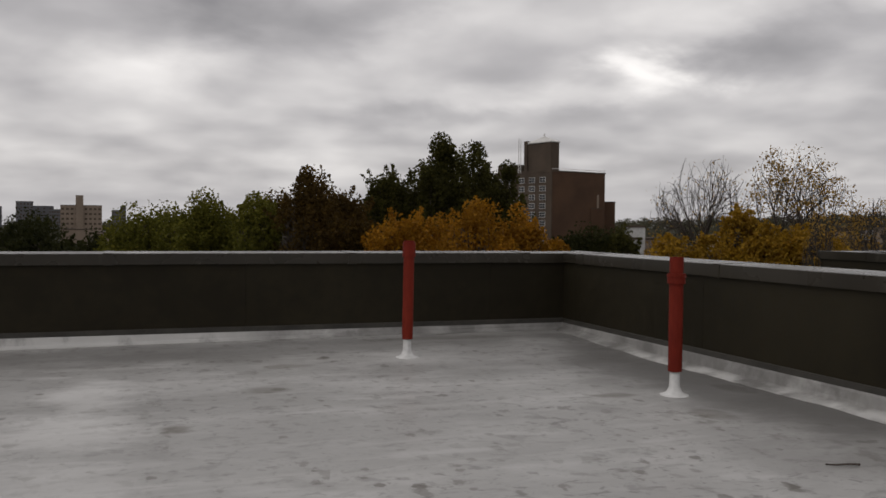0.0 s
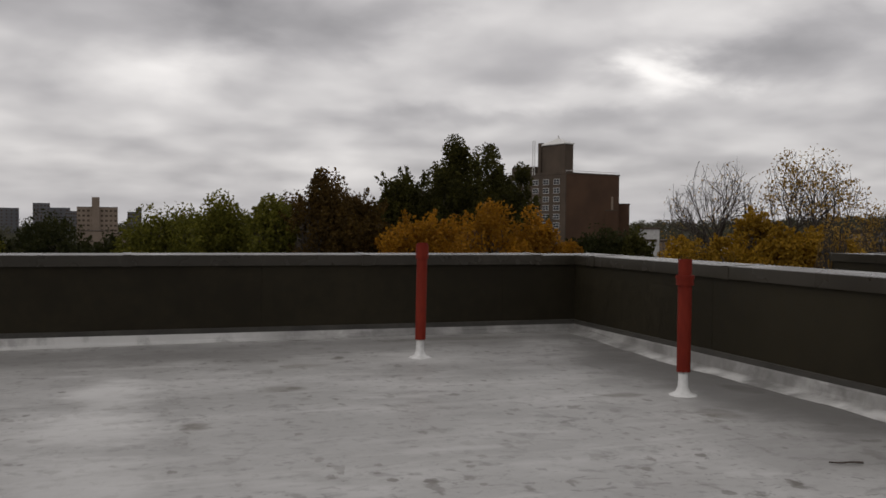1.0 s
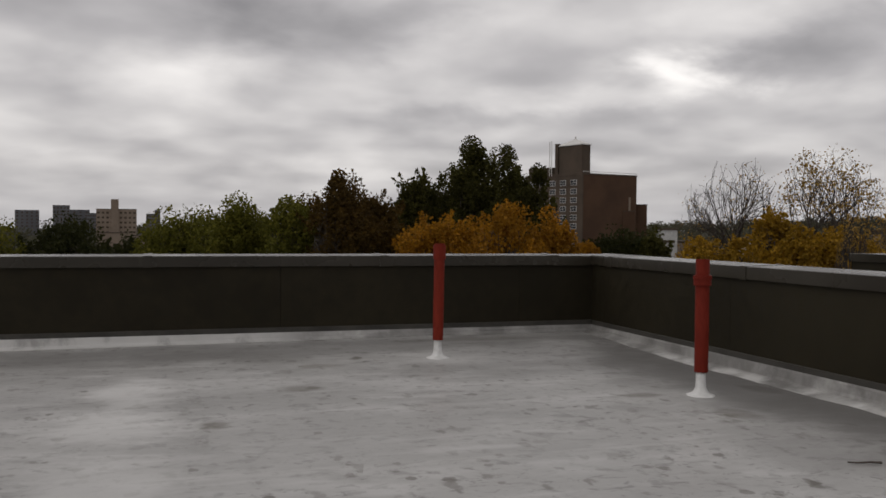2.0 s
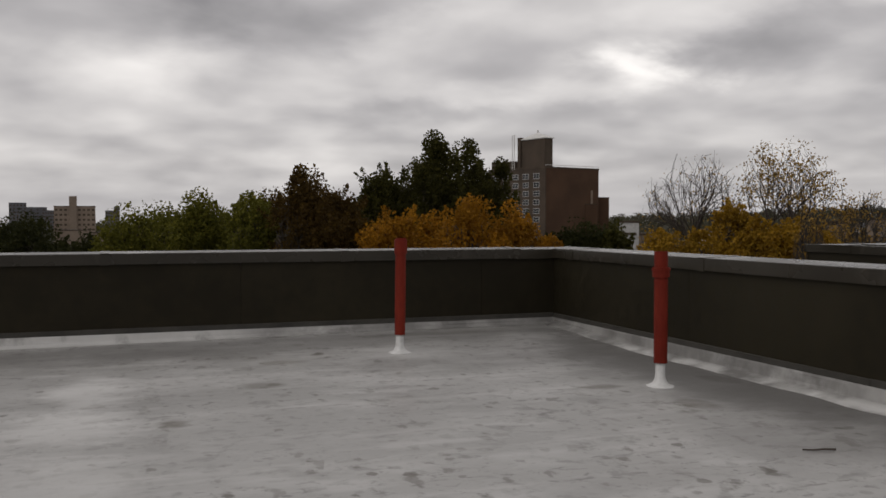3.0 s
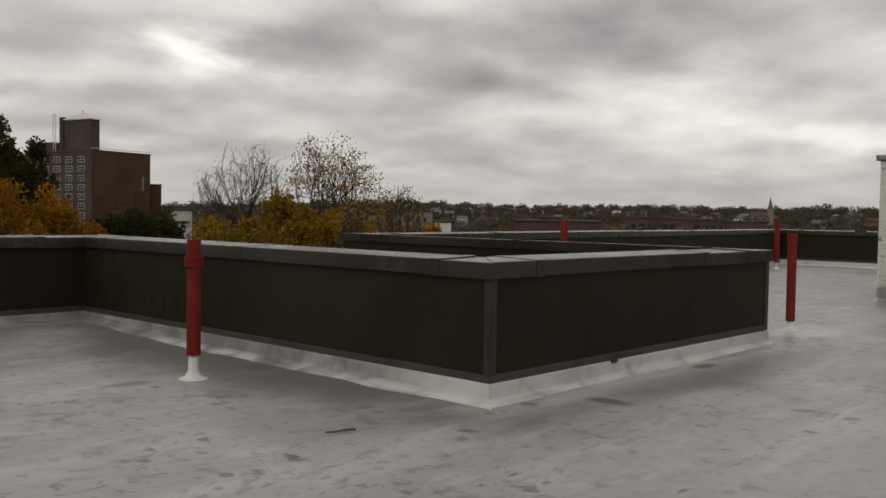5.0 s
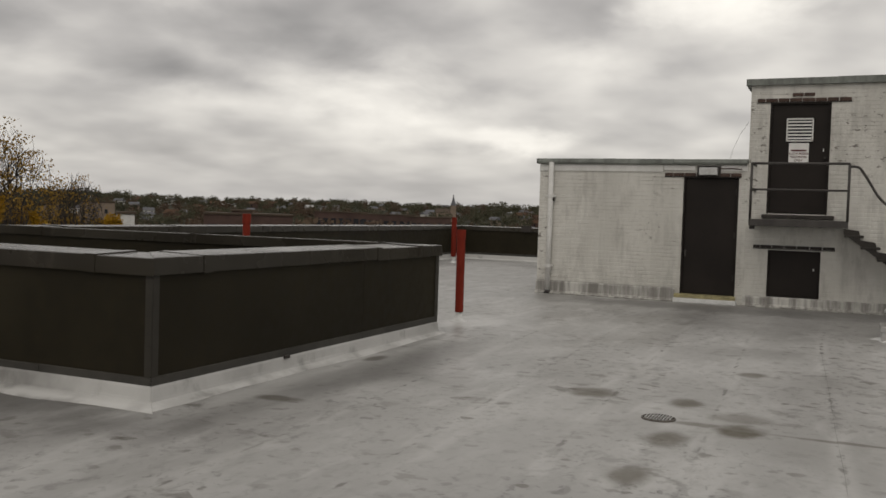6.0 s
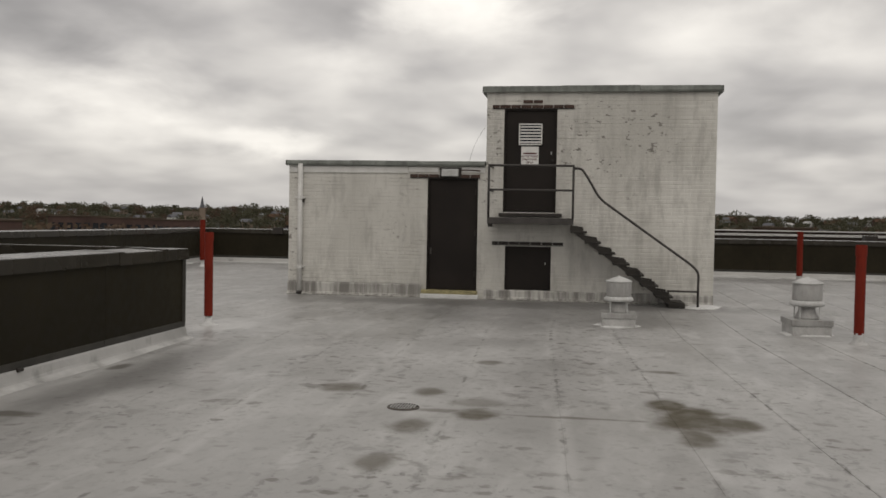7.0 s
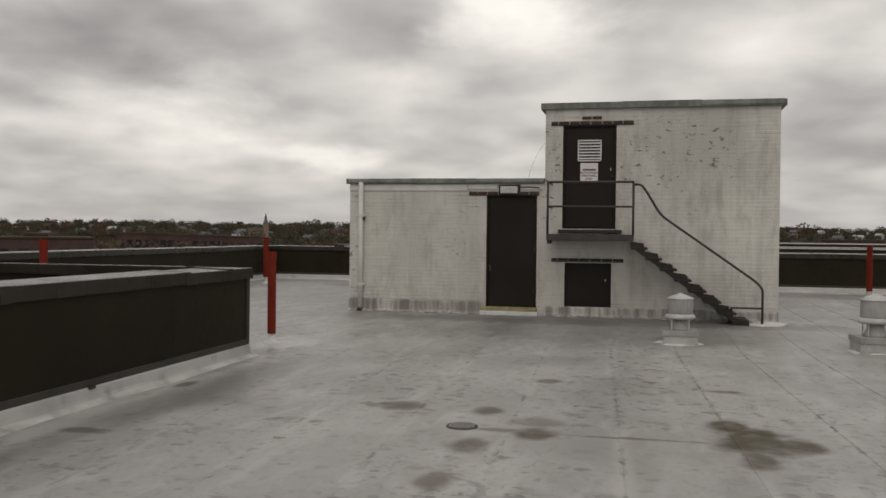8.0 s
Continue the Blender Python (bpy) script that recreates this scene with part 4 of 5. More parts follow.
for i, words in enumerate(("AUTHORIZED", "PERSONNEL", "ONLY")):
    cu = bpy.data.curves.new("print", "FONT")
    cu.body, cu.size, cu.align_x, cu.extrude, cu.offset = words, 0.05, "CENTER", 0.0006, 0.0012
    cu.materials.append(M_INK)
    ob = new("print", cu)
    ob.parent = sign
    ob.matrix_world = Matrix.Translation((FX + 0.029, 0.968, 2.60 - i * 0.055)) @ Matrix(((0, 0, -1, 0), (-1, 0, 0, 0), (0, 1, 0, 0), (0, 0, 0, 1)))
part("latch", box(FX + 0.012, FX + 0.042, 0.575, 0.59, 2.65, 2.70, 0.004), M_GALV, udoor, "small bright latch")
part("knob", tube([(FX + 0.04, 0.555, 2.55), (FX - 0.01, 0.555, 2.55)], 0.022), M_STEEL, udoor)
hatch = part("hatch_door", box(FX + 0.03, FX + 0.07, HT[0] + 0.02, HT[1] - 0.02, HT[2] + 0.015, HT[3] - 0.015, 0.004), M_DOOR, high, "low dark brown access hatch, shut")
part("hatch_latch", box(FX + 0.005, FX + 0.032, 0.645, 0.66, 0.65, 0.69, 0.003), M_GALV, hatch)
for y0, y1, z0, z1 in ((HT[0], HT[0] + 0.02, HT[2], HT[3]), (HT[1] - 0.02, HT[1], HT[2], HT[3]), (HT[0] + 0.02, HT[1] - 0.02, HT[3] - 0.015, HT[3]), (HT[0] + 0.02, HT[1] - 0.02, HT[2], HT[2] + 0.015)):
    part("hatch_frame", box(FX - 0.004, FX + 0.09, y0, y1, z0, z1, 0.002), M_DOOR, high)

# steel stair along the high block
SX0, SX1 = FX - 0.72, FX - 0.05
stair = thing("steel_stair", "brown steel stair with a landing and pipe rails", "stair", (0, 0, 0))
land = part("landing", box(SX0, FX - 0.005, 0.16, 1.64, 1.455, 1.485, 0.004), M_STEEL, stair)
part("landing_channel", box(SX0 - 0.012, SX0 + 0.03, 0.15, 1.65, 1.385, 1.50, 0.006), M_RAIL, land, "dark grey edge channel")
part("landing_channel", box(SX0 + 0.03, FX - 0.01, 1.61, 1.65, 1.385, 1.453, 0.004), M_STEEL, land)
for y in (0.55, 1.05, 1.45):
    part("bearer", box(SX0 + 0.03, FX + 0.02, y, y + 0.05, 1.39, 1.452, 0.003), M_STEEL, land)
part("bracket", box(SX0 + 0.03, SX0 + 0.12, 1.56, 1.64, 1.33, 1.388, 0.006), M_STEEL, land)
N_STEP = 8
GO, UP = 1.96 / N_STEP, 1.44 / N_STEP
for x in (SX0, SX1):
    bm = bmesh.new()
    pts = []
    for i in range(N_STEP):
        y, z = 0.21 - GO * i, 1.40 - UP * i
        pts += [(y, z - 0.02), (y - GO * 0.92, z - 0.02 - 0.03)]
    lower = [(-1.76, 0.0), (-1.56, 0.0), (0.21, 1.30)]
    ring = [bm.verts.new((x, y, max(0.0, z))) for y, z in pts + lower]
    ring2 = [bm.verts.new((x + 0.03, v.co.y, v.co.z)) for v in ring]
    bm.faces.new(ring), bm.faces.new(ring2)
    for i in range(len(ring)):
        bm.faces.new((ring[i], ring[(i + 1) % len(ring)], ring2[(i + 1) % len(ring)], ring2[i]))
    part("stringer", bm, M_STAIR, stair)
for i in range(N_STEP - 1):
    y, z = 0.21 - GO * i, 1.40 - UP * (i + 0.85)
    part("tread", box(SX0 - 0.01, SX1 + 0.04, y - GO - 0.05, y - GO * 0.05, z, z + 0.035, 0.006), M_STAIR, stair)
part("foot_block", box(SX0 - 0.02, SX1 + 0.04, -1.76, -1.48, -0.004, 0.09, 0.02), M_STAIR, stair)
R = 0.021
ZR, ZM2 = 2.405, 1.98
for y in (1.63, 0.165):
    part("post", tube([(SX0, y, 1.49), (SX0, y, ZR)], R, 12), M_RAIL, stair, smooth=True)
part("top_rail", tube([(SX0, 1.64, ZR), (SX0, 0.155, ZR)], R, 12), M_RAIL, stair, smooth=True)
part("middle_rail", tube([(SX0, 1.63, ZM2), (SX0, 0.165, ZM2)], R * 0.85, 12), M_RAIL, stair, smooth=True)
for z in (ZR, ZM2):
    part("side_rail", tube([(SX0, 1.63, z), (FX + 0.01, 1.63, z)], R * 0.9, 12), M_RAIL, stair, smooth=True)
part("handrail", tube(rounded([(SX0, -1.965, 0.02), (SX0, -1.965, 0.62), (SX0, -1.85, 0.74), (SX0, -0.29, 1.84), (SX0, -0.08, 2.20), (SX0, 0.03, 2.36), (SX0, 0.165, 2.36)], 0.14), R, 12), M_RAIL, stair, "bent pipe handrail", smooth=True)
part("low_bar", tube([(SX0, -1.965, 0.29), (SX0, -1.45, 0.29)], R * 0.8, 10), M_RAIL, stair, smooth=True)
part("rail_foot", box(SX0 - 0.06, SX0 + 0.06, -2.02, -1.91, -0.004, 0.03, 0.008), M_BOOT, stair)
pad = thing("mastic_pad", "rough white mastic patch at the stair foot", "patch", (SX0 + 0.25, -2.08, 0))
part("patch", lathe([(0.34, -0.004), (0.33, 0.012), (0.22, 0.035), (0.05, 0.045)], 18, wobble=0.5, seed=4), M_BOOT, pad)

# ---------------------------------------------------------------- things on the roof


def exhaust_vent(x, y, turn, s=1.0, label=""):
    v = thing("exhaust_vent", label, "vent", (x, y, 0), turn, "roof exhaust vents")
    part("curb", box(-0.24 * s, 0.24 * s, -0.24 * s, 0.24 * s, -0.004, 0.135 * s, 0.008), M_CURB, v)
    part("curb_cap", box(-0.255 * s, 0.255 * s, -0.255 * s, 0.255 * s, 0.125 * s, 0.20 * s, 0.006), M_DRUM, v, "grey metal cap over the curb")
    part("neck", lathe([(0.15 * s, 0.198 * s), (0.145 * s, 0.22 * s), (0.105 * s, 0.30 * s), (0.10 * s, 0.37 * s)], 24), M_DRUM, v, smooth=True)
    for i in range(4):
        a = radians(45 + 90 * i)
        part("stay", tube([(0.17 * s * math.cos(a), 0.17 * s * math.sin(a), 0.198 * s), (0.17 * s * math.cos(a), 0.17 * s * math.sin(a), 0.38 * s)], 0.009, 8), M_GALV, v)
    part("rim", lathe([(0.19 * s, 0.36 * s), (0.212 * s, 0.375 * s), (0.215 * s, 0.40 * s), (0.19 * s, 0.43 * s), (0.17 * s, 0.435 * s)], 32), M_GALV, v, "rounded lower rim", smooth=True)
    part("drum", lathe([(0.18 * s, 0.43 * s), (0.182 * s, 0.45 * s), (0.182 * s, 0.645 * s), (0.178 * s, 0.655 * s)], 32), M_DRUM, v, "dull grey drum", smooth=True)
    part("cap", lathe([(0.192 * s, 0.645 * s), (0.192 * s, 0.66 * s), (0.10 * s, 0.70 * s), (0.02 * s, 0.725 * s), (0.012 * s, 0.735 * s)], 32), M_GALV, v, "shallow cone cap", smooth=True)
    part("mastic", lathe([(0.335 * s, -0.005), (0.315 * s, 0.004), (0.28 * s, 0.015)], 20, wobble=0.35, seed=int(abs(y) * 10)), M_BOOT, v, "white mastic round the curb")
    return v


exhaust_vent(13.12, -0.53, 0, 0.95, "grey metal mushroom exhaust vent on a square curb")
exhaust_vent(12.86, -2.98, 4, 1.04, "grey metal mushroom exhaust vent beside a red pipe")


def vent_pipe(x, y, top, red_from=0.17, r=0.058, lean=(0.0, 0.0), collar=None, boot=True, label="red painted soil vent pipe in a white mastic boot"):
    z = rise(x, y)
    p = thing("vent_pipe", label, "vent pipe", (x, y, z), 0, "red roof vent pipes")
    top -= z
    lx, ly = lean
    q = lambda s: (lx * s, ly * s, s)
    bm = bmesh.new()
    n, rings = 20, []
    for rad, s in ((r, red_from), (r * 1.01, top * 0.5), (r, top), (r * 0.86, top), (r * 0.86, top - 0.25)):
        c = q(s)
        rings.append([bm.verts.new((c[0] + rad * math.cos(2 * math.pi * i / n), c[1] + rad * math.sin(2 * math.pi * i / n), c[2])) for i in range(n)])
    for a, b in zip(rings, rings[1:]):
        for i in range(n):
            bm.faces.new((a[i], a[(i + 1) % n], b[(i + 1) % n], b[i]))
    bm.faces.new(rings[-1])
    part("pipe", bm, M_RED, p, smooth=False)
    for c0, c1, rr in collar or ():
        part("collar", tube([q(c0), q((c0 + c1) / 2), q(c1)], rr, 20), M_RED, p)
    if boot:
        part("boot", lathe([(0.155, -0.006), (0.10, 0.006), (0.066, 0.025), (0.046, 0.065), (0.042, 0.14), (0.042, red_from + 0.01)], 20, wobble=0.22, seed=int(x * 7)), M_BOOT, p, "white mastic boot", smooth=True)
    else:
        part("boot", lathe([(0.13, -0.006), (0.10, 0.012), (0.07, 0.04), (0.062, red_from + 0.02)], 20, wobble=0.3, seed=int(x * 7)), M_CURB, p, "grey sealed foot", smooth=True)
    return p


vent_pipe(2.71, 9.43, 1.235, 0.19, 0.056, (0.012, 0), [(1.05, 1.20, 0.068)])
vent_pipe(4.265, 6.86, 1.155, 0.20, 0.058, (0.0, 0), [(0.935, 1.02, 0.074), (0.99, 1.01, 0.080)])
vent_pipe(11.54, 4.83, 1.218, 0.12, 0.056, (0.01, 0.006), [(1.1, 1.215, 0.062)])
vent_pipe(11.9, -3.37, 1.215, 0.12, 0.060, (0, 0), [(1.08, 1.212, 0.067)], False, "red painted vent pipe standing in a grey sealed foot")
vent_pipe(25.2, -5.63, 1.30, 0.14, 0.075, (0, 0), None, False, "red painted vent pipe by the east parapet")
vent_pipe(25.0, 10.75, 1.33, 0.18, 0.075)
vent_pipe(13.6, 9.8, 1.315, 0.16, 0.065, (0, 0), [(1.15, 1.31, 0.075)])

drain = thing("roof_drain", "round slotted cast iron roof drain grate", "drain", (6.92, 1.30, 0))
part("ring", lathe([(0.124, -0.004), (0.122, 0.007), (0.113, 0.011), (0.11, 0.006), (0.11, 0.0)], 28), M_IRON, drain)
for i in range(9):
    y = -0.088 + 0.022 * i
    h = math.sqrt(0.108 ** 2 - y * y)
    part("grate_bar", box(-h, h, y - 0.005, y + 0.005, 0.004, 0.014, 0.002), M_DRUM, drain)
# flat dark disc that stands in for the shade between the grate bars
part("grate_shade", lathe([(0.109, 0.0018), (0.109, 0.0036), (0.02, 0.0036)], 28), M_GLASS, drain, "flat dark disc for the shade under the grate")
part("cross_bar", box(-0.008, 0.008, -0.108, 0.108, 0.002, 0.010, 0.002), M_IRON, drain)

stick = thing("stick", "short dark piece of wood lying on the roof", "stick", (3.93, 4.60, 0), 73)
part("splinter", tube([(0, -0.105, 0.012), (0.004, -0.03, 0.013), (-0.003, 0.04, 0.011), (0.006, 0.10, 0.012)], 0.0075, 7, taper=0.005), M_WOOD, stick)
cap_box = thing("parapet_bracket", "small black metal box on the parapet coping", "bracket", (XE - 0.0, 9.45, Z_TOP - 0.13))
part("shell", box(-0.10, 0.0, -0.16, 0.16, 0.0, 0.20, 0.01), M_STEEL, cap_box)

# ---------------------------------------------------------------- ground and city
def polar(az, d, z=0.0):
    return Vector((d * math.sin(radians(az)), d * math.cos(radians(az)), z))


def land_height(x, y):
    """Flat near the building; a long low ridge to the east."""
    d = math.hypot(x, y)
    az = math.degrees(math.atan2(x, y))
    t = min(1, max(0, (d - 260) / 900))
    side = min(1, max(0, (az - 24) / 20)) * min(1, max(0, (150 - az) / 20))
    ridge = (20.0 + 2.5 * noise.noise(Vector((az * 0.12, 0, 0)))) * t * t * (3 - 2 * t)
    fall = max(0.0, d - 1250) * 0.004
    return GZ + ridge * (0.35 + 0.65 * side) - min(fall, 14) + (1.2 * noise.noise(Vector((x * 0.01, y * 0.01, 3))) if d > 120 else 0)


bm = bmesh.new()
radii = [2, 40, 80, 120, 160, 210, 260, 320, 380, 450, 520, 600, 680, 760, 850, 940, 1040, 1150, 1260, 1500, 1900, 2500, 3400, 4600]
rings = []
for r in radii:
    rings.append([bm.verts.new((r * math.sin(2 * math.pi * i / 96), r * math.cos(2 * math.pi * i / 96), land_height(r * math.sin(2 * math.pi * i / 96), r * math.cos(2 * math.pi * i / 96)))) for i in range(96)])
for a, b in zip(rings, rings[1:]):
    for i in range(96):
        bm.faces.new((a[i], a[(i + 1) % 96], b[(i + 1) % 96], b[i]))
bm.faces.new(rings[0])
tagged(part("ground", bm, M_GROUND, None), "streets, gardens and low ridge round the building", "ground", kind="structure")

LEAF = {
    "green": leaf_material("olive_green_leaves", (0.058, 0.060, 0.010), (0.140, 0.135, 0.022), (0.25, 0.22, 0.036)),
    "dark": leaf_material("dark_green_leaves", (0.022, 0.022, 0.006), (0.062, 0.060, 0.014), (0.125, 0.112, 0.028)),
    "bush": leaf_material("blackish_green_leaves", (0.018, 0.021, 0.007), (0.036, 0.039, 0.012), (0.060, 0.058, 0.018)),
    "brown": leaf_material("brown_green_leaves", (0.034, 0.023, 0.007), (0.090, 0.054, 0.014), (0.16, 0.10, 0.024)),
    "orange": leaf_material("orange_autumn_leaves", (0.13, 0.062, 0.010), (0.38, 0.175, 0.014), (0.55, 0.28, 0.022)),
    "yellow": leaf_material("yellow_brown_autumn_leaves", (0.12, 0.070, 0.012), (0.36, 0.205, 0.020), (0.58, 0.36, 0.04)),
    "rusty": leaf_material("faded_tan_leaves", (0.15, 0.092, 0.026), (0.36, 0.22, 0.050), (0.50, 0.33, 0.08)),
    # far trees: distance haze is put into these paler, greyer leaf colours
    "far": leaf_material("far_hazed_olive_trees", (0.060, 0.062, 0.042), (0.105, 0.102, 0.066), (0.16, 0.135, 0.092)),
    "farb": leaf_material("far_hazed_rust_trees", (0.080, 0.058, 0.044), (0.13, 0.09, 0.064), (0.18, 0.135, 0.09)),
}


def leaves_mesh(name, centres, sizes, seed, droop=0.4):
    """Bent leaf blades of two faces each, at the given places."""
    g = np.random.RandomState(seed)
    n = len(centres)
    a = g.normal(size=(n, 3))
    a /= np.linalg.norm(a, axis=1, keepdims=True)
    b = np.cross(a, g.normal(size=(n, 3)))
    b /= np.linalg.norm(b, axis=1, keepdims=True) + 1e-9
    s = sizes[:, None]
    tip, root = centres + a * s * 0.5, centres - a * s * 0.5
    fold = np.cross(a, b) * s * 0.12
    v = np.stack([root, centres + b * s * 0.32 + fold, tip, centres - b * s * 0.32 + fold], 1).reshape(-1, 3)
    me = bpy.data.meshes.new(name)
    me.vertices.add(4 * n)
    me.vertices.foreach_set("co", v.ravel())
    i = np.arange(n)[:, None] * 4
    tri = np.concatenate([i + [0, 1, 2], i + [0, 2, 3]], 1).reshape(-1)
    me.loops.add(6 * n)
    me.loops.foreach_set("vertex_index", tri)
    me.polygons.add(2 * n)
    me.polygons.foreach_set("loop_start", np.arange(2 * n) * 3)
    me.polygons.foreach_set("loop_total", np.full(2 * n, 3))
    me.update()
    return me


def grow(bm, rnd, p, d, length, r, depth, tips, spread=0.55, kids=3, up=0.15, segs=None):
    """A limb that bends, tapers and forks; tips collects where twigs end."""
    pts, q = [p], p.copy()
    n = 4 if depth > 1 else 3
    for i in range(n):
        d = (d + Vector((rnd.gauss(0, 0.11), rnd.gauss(0, 0.11), rnd.gauss(up * 0.4, 0.07)))).normalized()
        q = q + d * (length / n)
        pts.append(q.copy())
    r = max(r, 0.008)
    tube(pts, r, 6 if depth > 2 else (5 if depth > 1 else 3), bm, max(0.005, r * 0.62))
    if depth == 0:
        tips.append((q, d))
        return
    for i in range(kids + (1 if rnd.random() < 0.35 else 0)):
        t = 0.45 + 0.55 * (i + rnd.random() * 0.7) / kids
        base = pts[min(n, max(1, round(t * n)))]
        turn = Vector((rnd.gauss(0, 1), rnd.gauss(0, 1), rnd.gauss(0.15, 0.6))).normalized()
        nd = (d * (1 - spread) + turn * spread + Vector((0, 0, up))).normalized()
        grow(bm, rnd, base, nd, length * rnd.uniform(0.58, 0.8), r * 0.58, depth - 1, tips, spread, kids, up)
    grow(bm, rnd, q, d, length * 0.7, r * 0.6, depth - 1, tips, spread, kids, up)


def fan(bm, rnd, base, rad, height, r, tips, tiers):
    """Limbs that fan out from the fork and divide until their twigs fill a broad dome."""
    def to(u, f):
        return base + Vector((u.x * rad * f, u.y * rad * f, (0.05 + max(u.z, -0.12)) * height * f))

    def limb(p, d, u, f, r0, r1, n):
        e = to(u, f)
        l = (e - p).length
        kink = Vector((rnd.gauss(0, 0.06), rnd.gauss(0, 0.06), rnd.gauss(0, 0.05))) * l
        q = p + d * l * 0.45 + kink
        pts = [p * (1 - t) ** 2 + q * (2 * t * (1 - t)) + e * t * t for t in (i / n for i in range(n + 1))]
        tube(pts, r0, 6 if r0 > 0.03 else (4 if r0 > 0.012 else 3), bm, r1)
        return pts, (e - q).normalized()

    def split(pts, d, u, level, r0):
        if level == 0:
            tips.append(pts[-1])
            tips.append(pts[-2])
            return
        f = {3: (0.58, 0.76), 2: (0.72, 0.92), 1: (0.82, 1.06)}[level]
        jitter = {3: 0.42, 2: 0.28, 1: 0.18}[level]
        for i in range(4 if level > 1 else 3):
            u2 = (u + Vector((rnd.gauss(0, jitter), rnd.gauss(0, jitter), rnd.gauss(0.02, jitter)))).normalized()
            k = len(pts) - 1 - (i % (len(pts) - 1) if i else 0)
            d2 = (d * 0.8 + u2).normalized()
            p2, e2 = limb(pts[k], d2, u2, rnd.uniform(*f), max(r0 * 0.55, 0.0095), max(r0 * 0.30, 0.0065), 4 if level > 1 else 3)
            split(p2, e2, u2, level - 1, r0 * 0.52)

    for i in range(9):
        a = 2.4 * i + rnd.uniform(-0.3, 0.3)
        v = 0.95 - 0.95 * (i + 0.4) / 9
        u = Vector((math.cos(a) * math.sqrt(1 - v * v), math.sin(a) * math.sqrt(1 - v * v), v))
        start = base - Vector((0, 0, rnd.uniform(0, 0.12) * height))
        p1, d1 = limb(start, (u * 0.7 + Vector((0, 0, 0.75))).normalized(), u, rnd.uniform(0.36, 0.52), r * 0.34, r * 0.19, 6)
        split(p1, d1, u, tiers, r * 0.19)


def tree(az, d, top_el, half_az, kind, label, seed, crown_h=9.0, dense=8000, leaf=0.17, sparse=False, lumps=85, flat=1.0, tiers=3, spread=0.5):
    """A tree by bearing and distance: trunk with limbs, and a crown of many leaves on an uneven outline."""
    rnd, g = random.Random(seed), np.random.RandomState(seed)
    base = polar(az, d)
    base.z = land_height(base.x, base.y)
    top = 1.4 + d * math.tan(radians(top_el)) - base.z
    rad = d * math.tan(radians(half_az)) * (1.0 if sparse else 1.12)
    root = thing("tree", label, "tree", tuple(base))
    bm, tips = bmesh.new(), []
    fork = max(2.0, top - crown_h)
    tr = 0.012 * top + 0.06
    trunk_top = Vector((rnd.gauss(0, 0.2), rnd.gauss(0, 0.2), fork))
    tube([(0, 0, -0.3), (0.05, 0.02, fork * 0.3), trunk_top * 0.7 + Vector((0, 0, 0)), trunk_top], tr * 1.2, 9, bm, tr * 0.75)
    if sparse:
        fan(bm, rnd, trunk_top, rad, top - fork, tr, tips, tiers)
        part("trunk", bm, M_BARK, root)
        tp = np.array([tuple(t) for t in tips])
        order = np.argsort(np.sin(tp[:, 0] * 2.1 + seed) + np.cos(tp[:, 1] * 1.7) + tp[:, 2] * -0.25 + g.rand(len(tp)) * 1.6)
        tp = tp[order[:int(len(tp) * 0.55)]]
        share = g.rand(len(tp)) ** 3 + 0.04
        c = tp[g.choice(len(tp), dense, p=share / share.sum())] + g.normal(size=(dense, 3)) * (0.17, 0.17, 0.12)
        link_mesh("crown", leaves_mesh("crown", c, leaf * g.uniform(0.6, 1.2, dense), seed), LEAF[kind], root)
        return root
    n = 4
    for i in range(n):
        a = 2 * math.pi * (i + rnd.random() * 0.6) / n
        out = 0.62 * rad / crown_h * 2 * (1.0 if i else 0.2)
        nd = Vector((math.cos(a) * out, math.sin(a) * out, 1)).normalized()
        grow(bm, rnd, trunk_top - Vector((0, 0, fork * 0.12 * rnd.random())), nd, crown_h * 0.34, tr * 0.5, tiers, tips, spread, 3, 0.12)
    # keep limbs within the crown: scale the limbs so that the highest twig ends just below the top
    zs = max(v.co.z for v in bm.verts)
    k = (top - fork) / max(0.1, zs - fork) * 0.92
    rs = np.percentile([math.hypot(v.co.x, v.co.y) for v in bm.verts if v.co.z > fork + 1], 92)
    kr = rad / max(rs, 0.1) * 0.85
    for v in bm.verts:
        h = min(1, max(0, (v.co.z - fork) / (0.25 * crown_h)))
        v.co = Vector((v.co.x * (1 + (kr - 1) * h), v.co.y * (1 + (kr - 1) * h), fork + (v.co.z - fork) * k if v.co.z > fork else v.co.z))
    if crown_h > 0:
        zc, rad0, top0 = fork + 0.25 * crown_h, rad * 0.85, top - 0.1 * crown_h

        def inside(c):
            e2 = (math.hypot(c.x, c.y) / rad0) ** 2 + ((c.z - zc) / (top0 - zc if c.z > zc else 1.25 * (zc - fork + 0.1))) ** 2
            return c if e2 <= 1 or c.z < fork else Vector((c.x / e2 ** 0.5, c.y / e2 ** 0.5, zc + (c.z - zc) / e2 ** 0.5))

        for v in bm.verts:
            v.co = inside(v.co)
    part("trunk", bm, M_BARK, root)
    mid, size = fork + (top - fork) * 0.45, min(rad, crown_h / 2) * 0.36
    dense, leaf = int(dense * 2.8), leaf * 1.1
    cs, w = [], []
    while len(cs) < lumps:
        q = g.uniform(-1, 1, 3)
        r2 = np.linalg.norm(q)
        if 0.45 < r2 < 1:
            hh = (top - mid) if q[2] > 0 else (mid - fork) * 1.05
            shape = (1 - 0.35 * max(0, q[2])) if flat < 1.01 else 1
            lift = 0.80 + 0.30 * g.rand()
